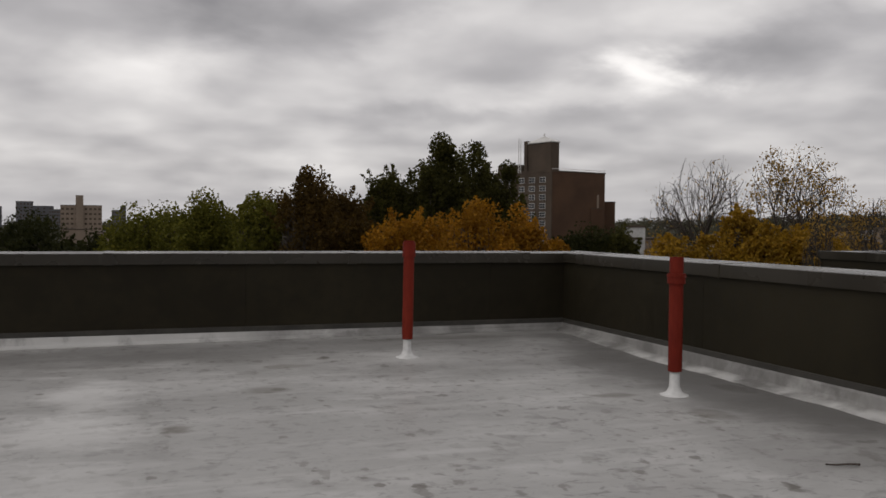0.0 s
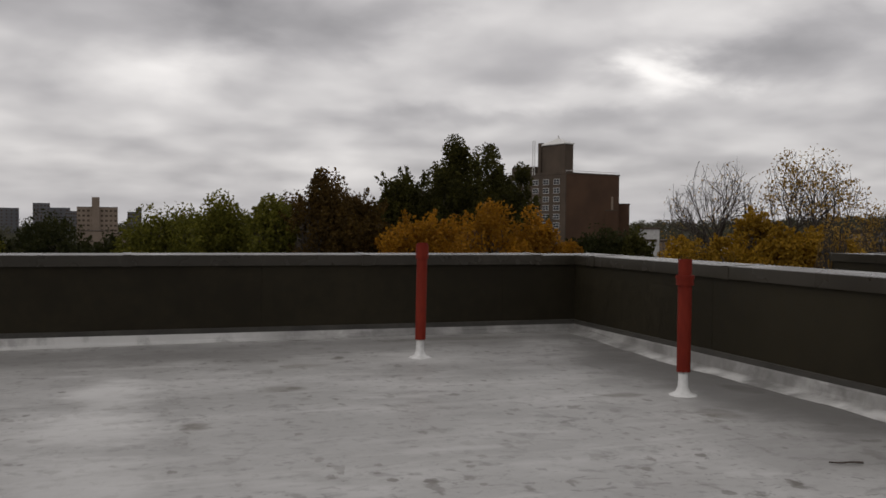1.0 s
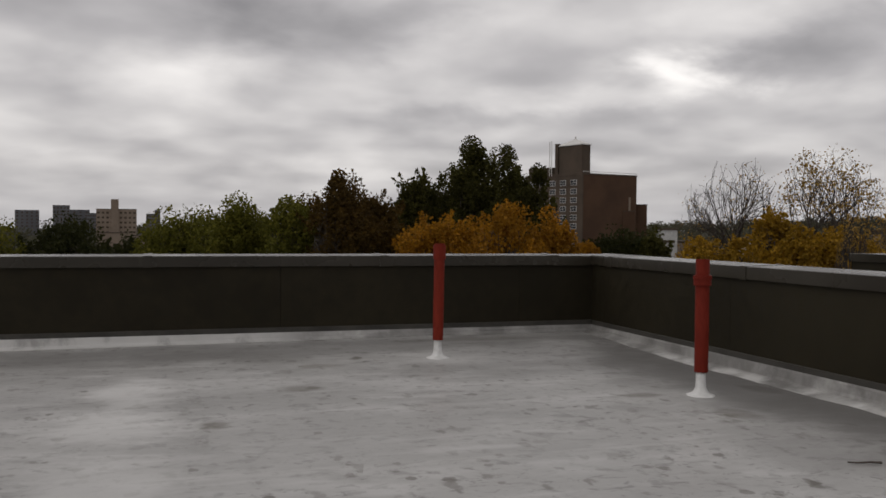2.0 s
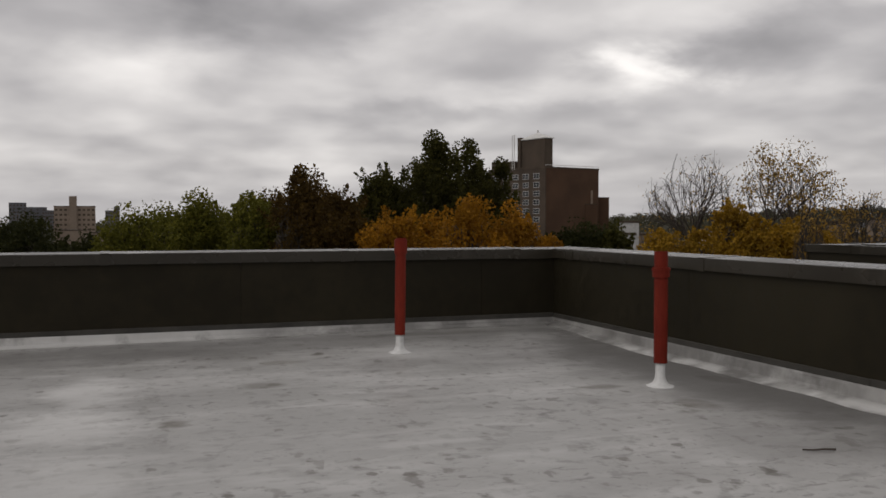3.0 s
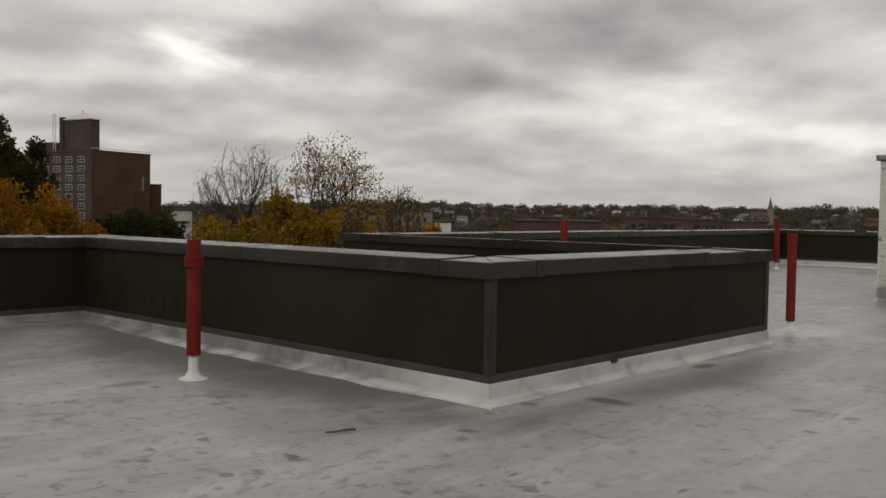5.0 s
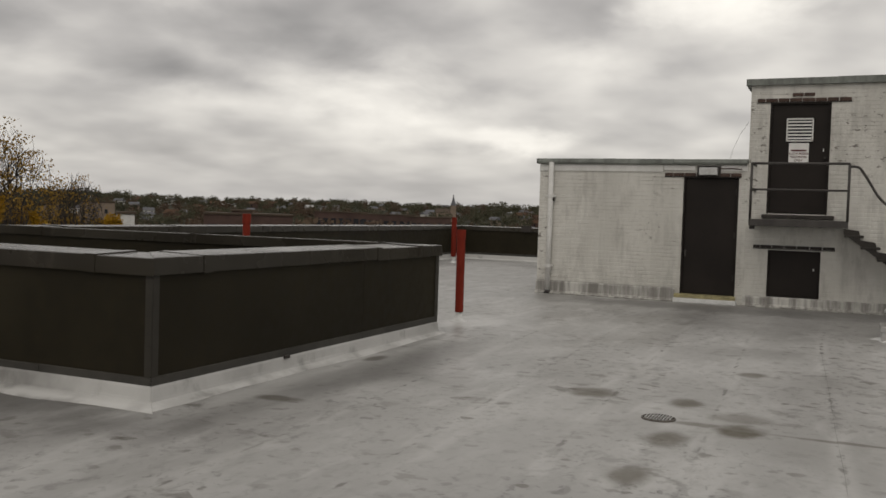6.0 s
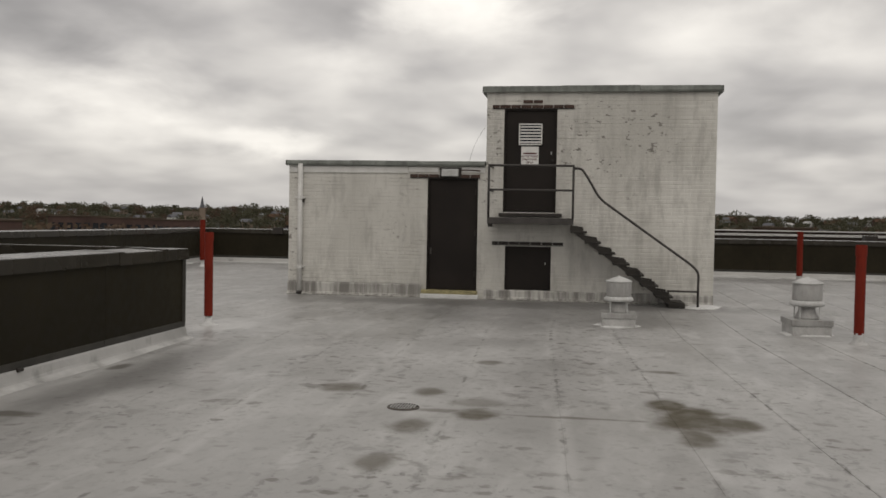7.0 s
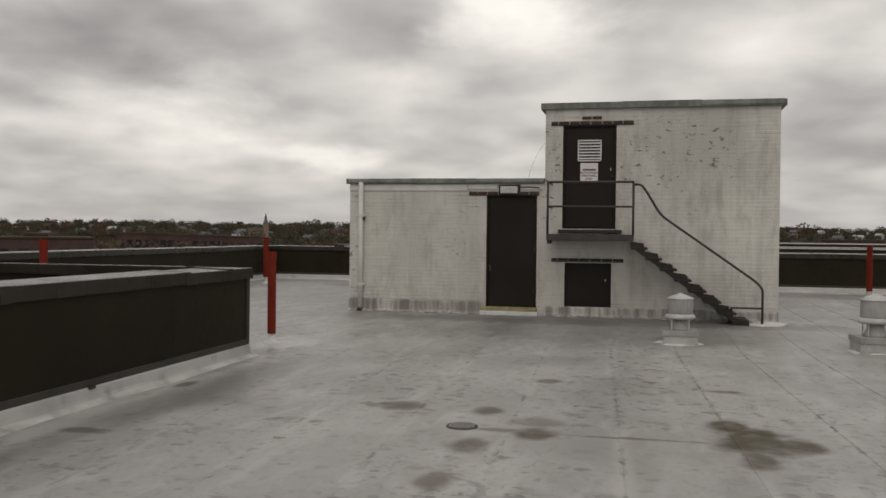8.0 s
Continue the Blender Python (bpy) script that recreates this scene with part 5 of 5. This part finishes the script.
            cs.append((q[0] * rad * 0.9 * shape, q[1] * rad * 0.9 * shape, mid + q[2] * (hh - 0.75 * size) * lift))
            w.append(g.uniform(0.35, 1.5))
    cs, w = np.array(cs), np.array(w)
    pick = g.choice(lumps, dense, p=w / w.sum())
    lump = size
    off = g.normal(size=(dense, 3))
    off /= np.linalg.norm(off, axis=1, keepdims=True)
    c = cs[pick] + off * (lump * w[pick] * g.rand(dense) ** 0.45)[:, None] * np.where(cs[pick, 2:3] > mid + 0.35 * (top - mid), np.array([[0.95, 0.95, 1.2]]), np.array([[1.1, 1.1, 0.9]]))
    # sprigs that stand out of the upper crown
    sprigs = []
    for _ in range(34):
        q = g.normal(size=3)
        q[2] = abs(q[2]) * 0.8
        q /= np.linalg.norm(q)
        foot = np.array([q[0] * rad * 0.74, q[1] * rad * 0.74, mid + q[2] * (top - mid) * 0.72])
        rising = np.array([q[0] * 0.5, q[1] * 0.5, 0.9]) + g.normal(size=3) * 0.22
        reach = g.uniform(0.5, 1.25) * crown_h * 0.13
        t = g.rand(70)[:, None]
        sprigs.append(foot + rising * reach * t + g.normal(size=(70, 3)) * 0.19 * (1.15 - t))
    c = np.concatenate([c, *sprigs])
    dense = len(c)
    sz = leaf * g.uniform(0.6, 1.3, dense)
    link_mesh("crown", leaves_mesh("crown", c, sz, seed), LEAF[kind], root)
    return root


tree(-5.2, 62, 0.45, 3.3, "bush", "blackish green dense tree", 41, 7.0, 9000, 0.22)
tree(-1.8, 70, -0.7, 1.3, "bush", "low dark green tree", 42, 5.0, 3500, 0.22)
tree(-9.5, 60, 0.2, 2.4, "green", "olive green street tree", 43, 7.0, 6000, 0.2)
tree(0.9, 46, 0.95, 2.5, "green", "olive green tree with a broad crown", 44, 7.0, 11000, 0.16)
tree(4.8, 48, 1.6, 2.3, "green", "yellowish green tree with a broad crown", 45, 7.5, 10000, 0.16)
tree(7.7, 45, 2.45, 2.1, "green", "olive green tree, thin at the top", 46, 8.0, 9000, 0.16)
tree(10.8, 43, 3.85, 2.2, "brown", "tall tree turning brown", 47, 8.5, 11000, 0.15)
tree(13.0, 45, 2.7, 1.6, "brown", "dense brown autumn street tree", 48, 7.5, 8500, 0.15)
tree(9.2, 47, 2.1, 2.0, "brown", "brown and green autumn tree", 58, 7.0, 8000, 0.15)
tree(15.6, 52, 4.2, 1.7, "dark", "tall dark green tree with gaps", 49, 9.5, 9500, 0.17)
tree(19.3, 51, 5.35, 1.8, "dark", "tall dark green tree with a ragged crown", 50, 11.0, 13500, 0.17)
tree(22.9, 53, 3.9, 1.4, "dark", "dark green tree before the tower", 51, 9.5, 9000, 0.17)
tree(16.4, 39, 1.55, 2.1, "orange", "orange brown autumn tree", 52, 6.0, 7000, 0.14, lumps=55)
tree(20.9, 38, 1.9, 2.5, "orange", "bright orange autumn tree", 53, 6.5, 7500, 0.14, lumps=55)
tree(23.8, 40, 1.2, 1.9, "orange", "orange autumn tree with round crown", 54, 5.5, 6000, 0.14)
tree(25.9, 44, -0.55, 0.9, "orange", "small orange autumn tree", 55, 4.0, 2200, 0.14)
tree(28.3, 62, 0.4, 2.5, "bush", "dark green tree below the tower", 56, 6.5, 6500, 0.2)
tree(30.0, 60, -0.2, 1.4, "dark", "dark green tree below the tower", 57, 6.0, 5000, 0.2)
tree(35.0, 42, 3.9, 3.4, "rusty", "nearly bare tree with fine grey twigs", 61, 4.3, 450, 0.10, True, tiers=3)
tree(39.7, 41, 4.3, 3.8, "rusty", "half bare tree with tan leaves", 62, 4.6, 3200, 0.13, True, tiers=3)
tree(44.4, 47, 1.5, 1.8, "rusty", "small bare tree with brown leaves", 63, 3.2, 900, 0.12, True, tiers=3)
tree(41.6, 36, 0.2, 1.0, "rusty", "thin bare tree near the court", 64, 3.0, 500, 0.1, True)
tree(33.4, 38, 0.0, 2.3, "yellow", "yellow brown autumn tree", 65, 4.5, 4200, 0.14, lumps=42)
tree(36.9, 39, 1.55, 1.3, "yellow", "golden yellow autumn tree", 66, 4.5, 3400, 0.14, lumps=38)
tree(39.9, 38, 0.5, 1.9, "yellow", "golden yellow autumn tree", 67, 4.5, 4200, 0.14, lumps=42)
tree(38.2, 37, 0.5, 1.5, "yellow", "golden yellow autumn tree", 70, 4.5, 3200, 0.14, lumps=38)
tree(35.1, 37, -0.1, 1.3, "yellow", "yellow brown autumn tree", 60, 4.0, 2400, 0.14, lumps=36)
tree(41.6, 39, 0.0, 1.2, "yellow", "yellow brown autumn tree", 59, 4.0, 2000, 0.13, lumps=36)
tree(43.6, 50, -0.3, 2.0, "rusty", "brown and yellow shrub-like tree", 68, 5.0, 5000, 0.16)
tree(46.2, 60, -0.5, 0.9, "yellow", "yellow autumn tree behind the court", 69, 4.5, 2400, 0.16)
tree(2.6, 52, 0.9, 2.6, "green", "olive green tree with dense crown", 81, 7.0, 9000, 0.17)
tree(6.2, 52, 1.7, 2.4, "green", "olive green tree with dense crown", 82, 7.0, 9000, 0.17)
tree(12.4, 50, 2.3, 2.4, "brown", "brown green tree with dense crown", 83, 7.0, 9000, 0.17)
tree(17.6, 55, 4.0, 2.4, "dark", "dark green tree with dense crown", 84, 9.0, 11000, 0.18)
tree(21.2, 56, 4.6, 1.8, "dark", "dark green tree with dense crown", 85, 9.0, 9000, 0.18)
tree(18.8, 42, 0.7, 1.8, "orange", "orange brown autumn tree", 86, 5.5, 6000, 0.14)


# far woods on the ridge: clumps of leaves that nobody could count
def far_woods(name, kind, seed, n, near, far, az0, az1, size, label):
    g = np.random.RandomState(seed)
    az, d = g.uniform(az0, az1, n), np.sqrt(g.uniform(near ** 2, far ** 2, n))
    pts, sz = [], []
    for a, r in zip(az, d):
        p = polar(a, r)
        h = size * min(1.5, max(0.45, math.exp(g.normal() * 0.36)))
        m, leafy = (160, 0.17) if r > 350 else (420, 0.10)
        q = g.normal(size=(m, 3))
        q /= np.linalg.norm(q, axis=1, keepdims=True)
        q *= (g.rand(m) ** 0.5)[:, None] * np.array([h * 0.62, h * 0.62, h * 0.5])
        q += np.array([p.x, p.y, land_height(p.x, p.y) + h * 0.52])
        pts.append(q)
        sz.append(np.full(m, h * leafy) * g.uniform(0.7, 1.3, m))
    ob = link_mesh(name, leaves_mesh(name, np.concatenate(pts), np.concatenate(sz), seed), LEAF[kind])
    return tagged(ob, label, "trees", kind="stuff")


far_woods("far_woods", "far", 71, 2000, 260, 1300, 40, 116, 6.5, "dark olive trees covering the distant ridge")
far_woods("far_woods", "farb", 72, 560, 230, 1150, 40, 116, 6.5, "rust brown trees among the distant houses")
far_woods("far_woods", "far", 73, 260, 950, 1300, 38, 118, 7.5, "dark trees along the top of the ridge")
far_woods("far_woods", "far", 78, 110, 900, 1250, 40, 116, 9.0, "round dark trees along the skyline")
far_woods("far_woods", "far", 79, 240, 500, 1100, 26, 46, 9.5, "dark trees on the low ridge behind bare trees")
far_woods("far_woods", "far", 74, 560, 150, 1200, -30, 40, 8.0, "olive trees over the far streets")
far_woods("rust_thicket", "farb", 77, 70, 160, 205, 56.5, 67, 9.5, "rust brown trees in front of the brick rows")
far_woods("dark_thicket", "bush", 75, 60, 118, 150, 46.8, 51.2, 8.5, "dark dense thicket beyond the court")
far_woods("rust_thicket", "farb", 76, 90, 150, 230, 51, 62, 8.5, "rust brown thicket before the brick rows")


def block(name, label, az, d, w, dep, top_el, material, turn=None, rows=0, cols=0, win=(1.3, 1.5), base=None, cat="building", frame_mat=None):
    """A plain far building: walls, flat roof edge and its windows one by one."""
    p = polar(az, d)
    p.z = land_height(p.x, p.y) - 0.5 if base is None else base
    top = 1.4 + d * math.tan(radians(top_el)) - p.z
    b = thing(name, label, cat, tuple(p), -az if turn is None else turn)
    part("wall", box(-w / 2, w / 2, 0, dep, 0, top - 0.3), material, b)
    part("roof", box(-w / 2 - 0.15, w / 2 + 0.15, -0.15, dep + 0.15, top - 0.3, top, 0.05), M_TOWERF, b)
    if rows:
        wm = box(-win[0] / 2, win[0] / 2, -0.06, 0.02, -win[1] / 2, win[1] / 2)
        me = bpy.data.meshes.new("window")
        wm.to_mesh(me)
        wm.free()
        me.materials.append(frame_mat or M_GLASS)
        for i in range(rows):
            for j in range(cols):
                ob = new("window", me)
                ob.parent = b
                ob.location = (-w / 2 + w * (j + 0.5) / cols, 0, top - 2.4 - 3.0 * i)
    return b


# brick apartment tower
TC = polar(25.95, 310)
tower = thing("apartment_tower", "brown brick apartment tower with white windows and a tank house", "apartment building", (TC.x, TC.y, GZ), 0)
tower.matrix_world = pose(TC.x, TC.y, GZ, 0, 0, 15)
TZ = 1.4 + 310 * math.tan(radians(3.28)) - GZ
part("side_wall", box(0, 24.5, 0, 30, 0, TZ), M_TOWER, tower, "blank red-brown brick wall")
part("front_wall", box(-0.4, 0.0, -0.3, 31, 0, TZ - 0.2), M_TOWERF, tower, "dull brown brick front")
part("parapet", box(-0.4, 24.7, -0.15, 0.3, TZ, TZ + 0.5, 0.05), M_TOWERF, tower)
part("roof_rail", tube([(0, 0.1, TZ + 1.1), (24.5, 0.1, TZ + 1.1)], 0.09, 6), M_WHITE, tower)
for i in range(9):
    part("rail_post", tube([(0.2 + 3.03 * i, 0.1, TZ + 0.4), (0.2 + 3.03 * i, 0.1, TZ + 1.1)], 0.07, 5), M_WHITE, tower)
part("parapet", box(-0.5, 0.2, -0.3, 31, TZ - 0.2, TZ + 0.7, 0.05), M_TOWERF, tower)
HZ = 1.4 + 315 * math.tan(radians(5.05)) - GZ
part("tank_house", box(0.3, 4.0, 1.0, 13.0, TZ, HZ, 0.05), M_TOWERF, tower, "brown brick tank house")
part("chimney", box(-0.2, 1.2, 13.0, 14.6, TZ, HZ + 1.0, 0.05), M_TOWERF, tower)
bm = bmesh.new()
cs = [bm.verts.new(v) for v in ((0.0, 0.7, HZ), (4.3, 0.7, HZ), (4.3, 13.3, HZ), (0.0, 13.3, HZ))]
c2 = [bm.verts.new(v) for v in ((0.0, 0.7, HZ + 0.3), (4.3, 0.7, HZ + 0.3), (4.3, 13.3, HZ + 0.3), (0.0, 13.3, HZ + 0.3))]
apex = bm.verts.new((2.1, 6.5, HZ + 2.4))
for i in range(4):
    bm.faces.new((cs[i], cs[(i + 1) % 4], c2[(i + 1) % 4], c2[i]))
    bm.faces.new((c2[i], c2[(i + 1) % 4], apex))
bm.faces.new(cs)
part("tank_roof", bm, M_WHITE, tower, "white pyramid roof")
part("finial", tube([(2.1, 6.5, HZ + 2.2), (2.1, 6.5, HZ + 3.2)], 0.25, 6), M_WHITE, tower)
for y in (15.6, 16.8):
    part("ladder_rail", tube([(-0.8, y, TZ), (-0.8, y, HZ + 2.0)], 0.11, 6), M_WHITE, tower)
for i in range(14):
    part("ladder_rung", tube([(-0.8, 15.6, TZ + 1 + 0.85 * i), (-0.8, 16.8, TZ + 1 + 0.85 * i)], 0.07, 5), M_WHITE, tower)
part("bracket", box(4.6, 4.9, 2, 2.3, HZ - 4, HZ - 1, 0.05), M_CURB, tower)
part("stair_head", box(0.3, 6.0, 18, 30, TZ, TZ + 3.2, 0.05), M_TOWERF, tower)
wv = box(-0.12, 0.02, -1.55, 1.55, -0.95, 0.95)
wme = bpy.data.meshes.new("window")
wv.to_mesh(wme)
wv.free()
wme.materials.append(M_CURB)
pv = bmesh.new()
for y0 in (-1.35, 0.08):
    for z0 in (-0.78, 0.06):
        box(-0.16, -0.1, y0, y0 + 1.27, z0, z0 + 0.72, bm=pv)
pme = bpy.data.meshes.new("pane")
pv.to_mesh(pme)
pv.free()
pme.materials.append(M_GLASS)
for i in range(9):
    for j in range(5):
        ob = new("window", wme)
        ob.parent = tower
        ob.location = (-0.4, 4.2 + 5.6 * j, TZ - 2.6 - 2.95 * i)
        pn = new("pane", pme)
        pn.parent = ob
block("tower_annex", "brown brick annex beside the tower", 29.3, 330, 6.2, 12, 1.45, M_TOWER)
part("flue", box(-0.6, 0.6, 2, 3.4, 0, 26.5), M_TAN, block("boiler_house", "small brick boiler house with a flue", 28.75, 322, 4, 6, 1.05, M_TOWER))

# far blocks to the north-west
mid_block = block("housing_block", "tan concrete housing block with a stair tower", -2.3, 600, 23.5, 14, 0.88, M_TAN, None, 7, 9, (1.5, 1.2), frame_mat=M_TOWERF)
part("stair_tower", box(-3.2, 1.2, -1.2, 12, 0, 30.3), M_TAN, mid_block)
for az, w, el, d in ((-7.1, 20, 0.75, 900), (-5.3, 14, 1.05, 880), (-4.6, 26, 0.8, 900), (-3.7, 10, 0.62, 860), (-0.3, 10, 0.62, 850), (0.0, 5, 0.85, 900), (-9.5, 24, 0.7, 900), (-12, 20, 0.5, 900)):
    block("distant_block", "blue grey housing block in the haze", az, d, w, 12, el, M_SLATE, None, 5, 5, (1.4, 1.2), frame_mat=M_TOWERF)
block("low_building", "pale low building among trees", -2.6, 300, 7, 10, -0.5, M_TAN)
block("low_building", "pale low building among trees", -0.9, 280, 6, 10, -0.65, M_TAN)
block("cream_building", "cream rendered stair head on a flat roof", 46.9, 118, 2.1, 4, -0.45, M_WHITE)
block("flat_roof_building", "low brick building with a pale roof edge", 54.0, 135, 12.5, 14, -0.33, M_ROWBRICK, None, 1, 5)
part("vent_stack", box(-1.2, 0.6, 3, 5, 0, 16.2), M_TOWERF, block("flat_roof_building", "small brick roof building with a stack", 53.6, 140, 3.0, 6, -0.1, M_ROWBRICK))
for az, w, el in ((59.6, 16, -0.05), (62.4, 17, -0.12), (65.0, 14, -0.2)):
    block("brick_row", "dull red brick row of houses with dark windows", az, 210, w * 0.75, 12, el, M_ROWBRICK, None, 3, 7, (1.1, 1.7))
block("brick_row", "red brick building beyond the east parapet", 101.6, 160, 9, 10, -0.02, M_ROWBRICK, None, 2, 2, (2.2, 1.6))
for az, d, w, el, m in ((31.0, 150, 3.2, 0.0, M_CURB), (30.6, 140, 4, -0.75, M_CURB), (32.0, 160, 5, -0.75, M_TAN), (35.4, 130, 3.0, -0.5, M_WHITE), (42.8, 120, 2.2, 0.0, M_TAN), (45.3, 240, 8, 0.1, M_TAN)):
    block("pale_building", "pale rendered building behind bare trees", az, d, w, 8, el, m, None, 2, 2, (0.7, 1.0))

# neighbouring flat roofs just beyond the east parapet
for d, z, y0, y1 in ((37, 0.80, -34, 6), (50, 0.97, -40, 4), (72, 1.10, -66, 0)):
    nb = thing("neighbour_roof", "flat roofed brick building with a pale coping", "building", (d, 0, GZ))
    part("wall", box(0, 8, y0, y1, 0, z - GZ - 1.2), M_WALLBRICK, nb)
    part("roof", box(0.3, 7.7, y0 + 0.3, y1 - 0.3, z - GZ - 1.2, z - GZ - 1.15), M_WALLBRICK, nb)
    for x in (0, 7.7):
        part("parapet_wall", box(x, x + 0.3, y0, y1, z - GZ - 1.2, z - GZ - 0.05), M_WALLBRICK, nb)
        part("coping", box(x - 0.04, x + 0.34, y0, y1, z - GZ - 0.05, z - GZ, 0.01), M_WHITE, nb, "pale coping")
    for k in range(3):
        part("stack", box(3, 3.5, y0 + 4 + 9 * k, y0 + 4.5 + 9 * k, z - GZ - 1.15, z - GZ + 0.3, 0.02), M_STEEL, nb)

# church
ch = polar(66.55, 700)
church = thing("church", "grey stone church with a slender spire", "church", (ch.x, ch.y, land_height(ch.x, ch.y)), -67)
CB = 1.4 - land_height(ch.x, ch.y)
part("nave", box(-13, -2, -3, 9, 0, CB + 1.0), M_TAN, church)
bm = bmesh.new()
vs = [bm.verts.new(v) for v in ((-13.5, -3.5, CB + 1), (-1.5, -3.5, CB + 1), (-1.5, 9.5, CB + 1), (-13.5, 9.5, CB + 1), (-13.5, 3, CB + 4), (-1.5, 3, CB + 4))]
for f in ((0, 1, 5, 4), (2, 3, 4, 5), (1, 2, 5), (3, 0, 4), (0, 3, 2, 1)):
    bm.faces.new([vs[i] for i in f])
part("roof", bm, M_TOWERF, church)
part("bell_tower", box(-2, 2.2, -2, 2.2, 0, CB + 6.5), M_TAN, church)
part("spire", lathe([(2.3, CB + 6.5), (1.3, CB + 9.0), (0.12, CB + 15.0)], 8), M_SLATE, church)


# small houses on the ridge
def house(w, dep, h, material, roof_mat):
    b = thing("house", "", "house", (0, 0, 0), 0, "houses on the ridge")
    part("wall", box(-w / 2, w / 2, -dep / 2, dep / 2, -3, h), material, b)
    bm = bmesh.new()
    o = 0.4
    vs = [bm.verts.new(v) for v in ((-w / 2 - o, -dep / 2 - o, h), (w / 2 + o, -dep / 2 - o, h), (w / 2 + o, dep / 2 + o, h), (-w / 2 - o, dep / 2 + o, h), (-w / 2 - o, 0, h + dep * 0.36), (w / 2 + o, 0, h + dep * 0.36))]
    for f in ((0, 1, 5, 4), (2, 3, 4, 5), (1, 2, 5), (3, 0, 4), (0, 3, 2, 1)):
        bm.faces.new([vs[i] for i in f])
    part("roof", bm, roof_mat, b)
    for x in (-w * 0.28, w * 0.28):
        for z in (h * 0.3, h * 0.72):
            part("window", box(x - 0.6, x + 0.6, -dep / 2 - 0.05, -dep / 2 + 0.02, z - 0.7, z + 0.7), M_GLASS, b)
    return b


kinds = [(house(7, 6, 4.6, M_TAN, M_SLATE), "tan house with a grey gable roof"), (house(7.5, 6, 4.2, M_WHITE, M_SLATE), "white house with a grey gable roof"),
         (house(9, 7, 5, M_ROWBRICK, M_TOWER), "brick house with a brown gable roof"), (house(6, 5.5, 5.2, M_CURB, M_CURB), "grey house with a pale roof")]
rnd = random.Random(8)
first = set()
for i in range(200):
    az, d = rnd.uniform(43, 112), math.sqrt(rnd.uniform(520 ** 2, 1230 ** 2))
    p = polar(az, d)
    proto, lab = kinds[rnd.choices(range(4), (4, 3, 3, 2))[0]]
    m = pose(p.x, p.y, land_height(p.x, p.y) + rnd.uniform(-2.2, 0.6), 0, 0, -az + rnd.uniform(-50, 50))
    if lab in first:
        ob = copy_thing(proto, m)
    else:
        first.add(lab)
        proto.matrix_basis = m
        ob = proto
    tagged(ob, lab)

# ---------------------------------------------------------------- roof deck and its membrane sheets
slab = bmesh.new()
for x0, x1, y0, y1 in ((XW, XA, YB, YA), (XW, XE2, YS, YB), (XE2, XE, 1.0, YB), (XC, XE, YB, YA + 0.8)):
    box(x0, x1, y0, y1, -0.06, -0.022, bm=slab)
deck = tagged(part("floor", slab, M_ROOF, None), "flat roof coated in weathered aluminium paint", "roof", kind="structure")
rnd = random.Random(5)


def slant(x, y):
    """The rolls south of the court lie at a slight slant to the walls."""
    return LAP_SKEW * min(5, max(-5, x - 7.0)) if YS + 0.3 < y < YB - 0.05 else 0.0


def sheet(x0, x1, y0, y1):
    """One membrane sheet: its far edge laps over the next."""
    lo, hi = -0.0025 + rnd.uniform(-0.0005, 0.0005), 0.0005 + rnd.uniform(-0.0005, 0.001)
    tw = rnd.uniform(-0.004, 0.004)
    bm = bmesh.new()
    n = max(1, int((x1 - x0) / 0.7))
    rows = []
    for i in range(n + 1):
        x = x0 + (x1 - x0) * i / n
        w = 0.007 * noise.noise(Vector((x * 0.9, y0 * 2.0, 1.0))) + tw * (i / n - 0.5)
        a0, a1 = y0 + slant(x, y0) - 0.03 + w, y1 + slant(x, y1) + w
        rows.append([bm.verts.new((x, y, z)) for y, z in ((a0, lo + rise(x, y0)), (a1, hi + rise(x, y1)), (a1, -0.024), (a0, -0.024))])
    for a, b in zip(rows, rows[1:]):
        for j in range(4):
            bm.faces.new((a[j], a[(j + 1) % 4], b[(j + 1) % 4], b[j]))
    bm.faces.new(rows[0]), bm.faces.new(rows[-1])
    part("membrane_sheet", bm, M_ROOF, deck)


y, row = YS, 0
while y < YA + 0.7:
    y1 = y + (ROLL if row else (LAP_AT - YS) % ROLL)
    spans = [(XW, XE2 if y < 1 else XE)] if y1 <= YB + 0.02 else ([(XW, XA), (XC, XE)] if y < YA - 0.05 else [(XC, XE)])
    if y < YB < y1:
        spans, y1 = [(XW, XE)], YB
    if y < YA < y1:
        y1 = YA
    if y1 > YA + 0.8:
        y1 = YA + 0.8
    for a, b in spans:
        x = a
        cut = a + rnd.uniform(3.0, 9.0)
        while x < b - 0.05:
            e_ = min(cut, b)
            if b - e_ < 1.0:
                e_ = b
            sheet(x, e_, y, y1)
            x, cut = e_, e_ + 9.6
    y = y1
    row += 1
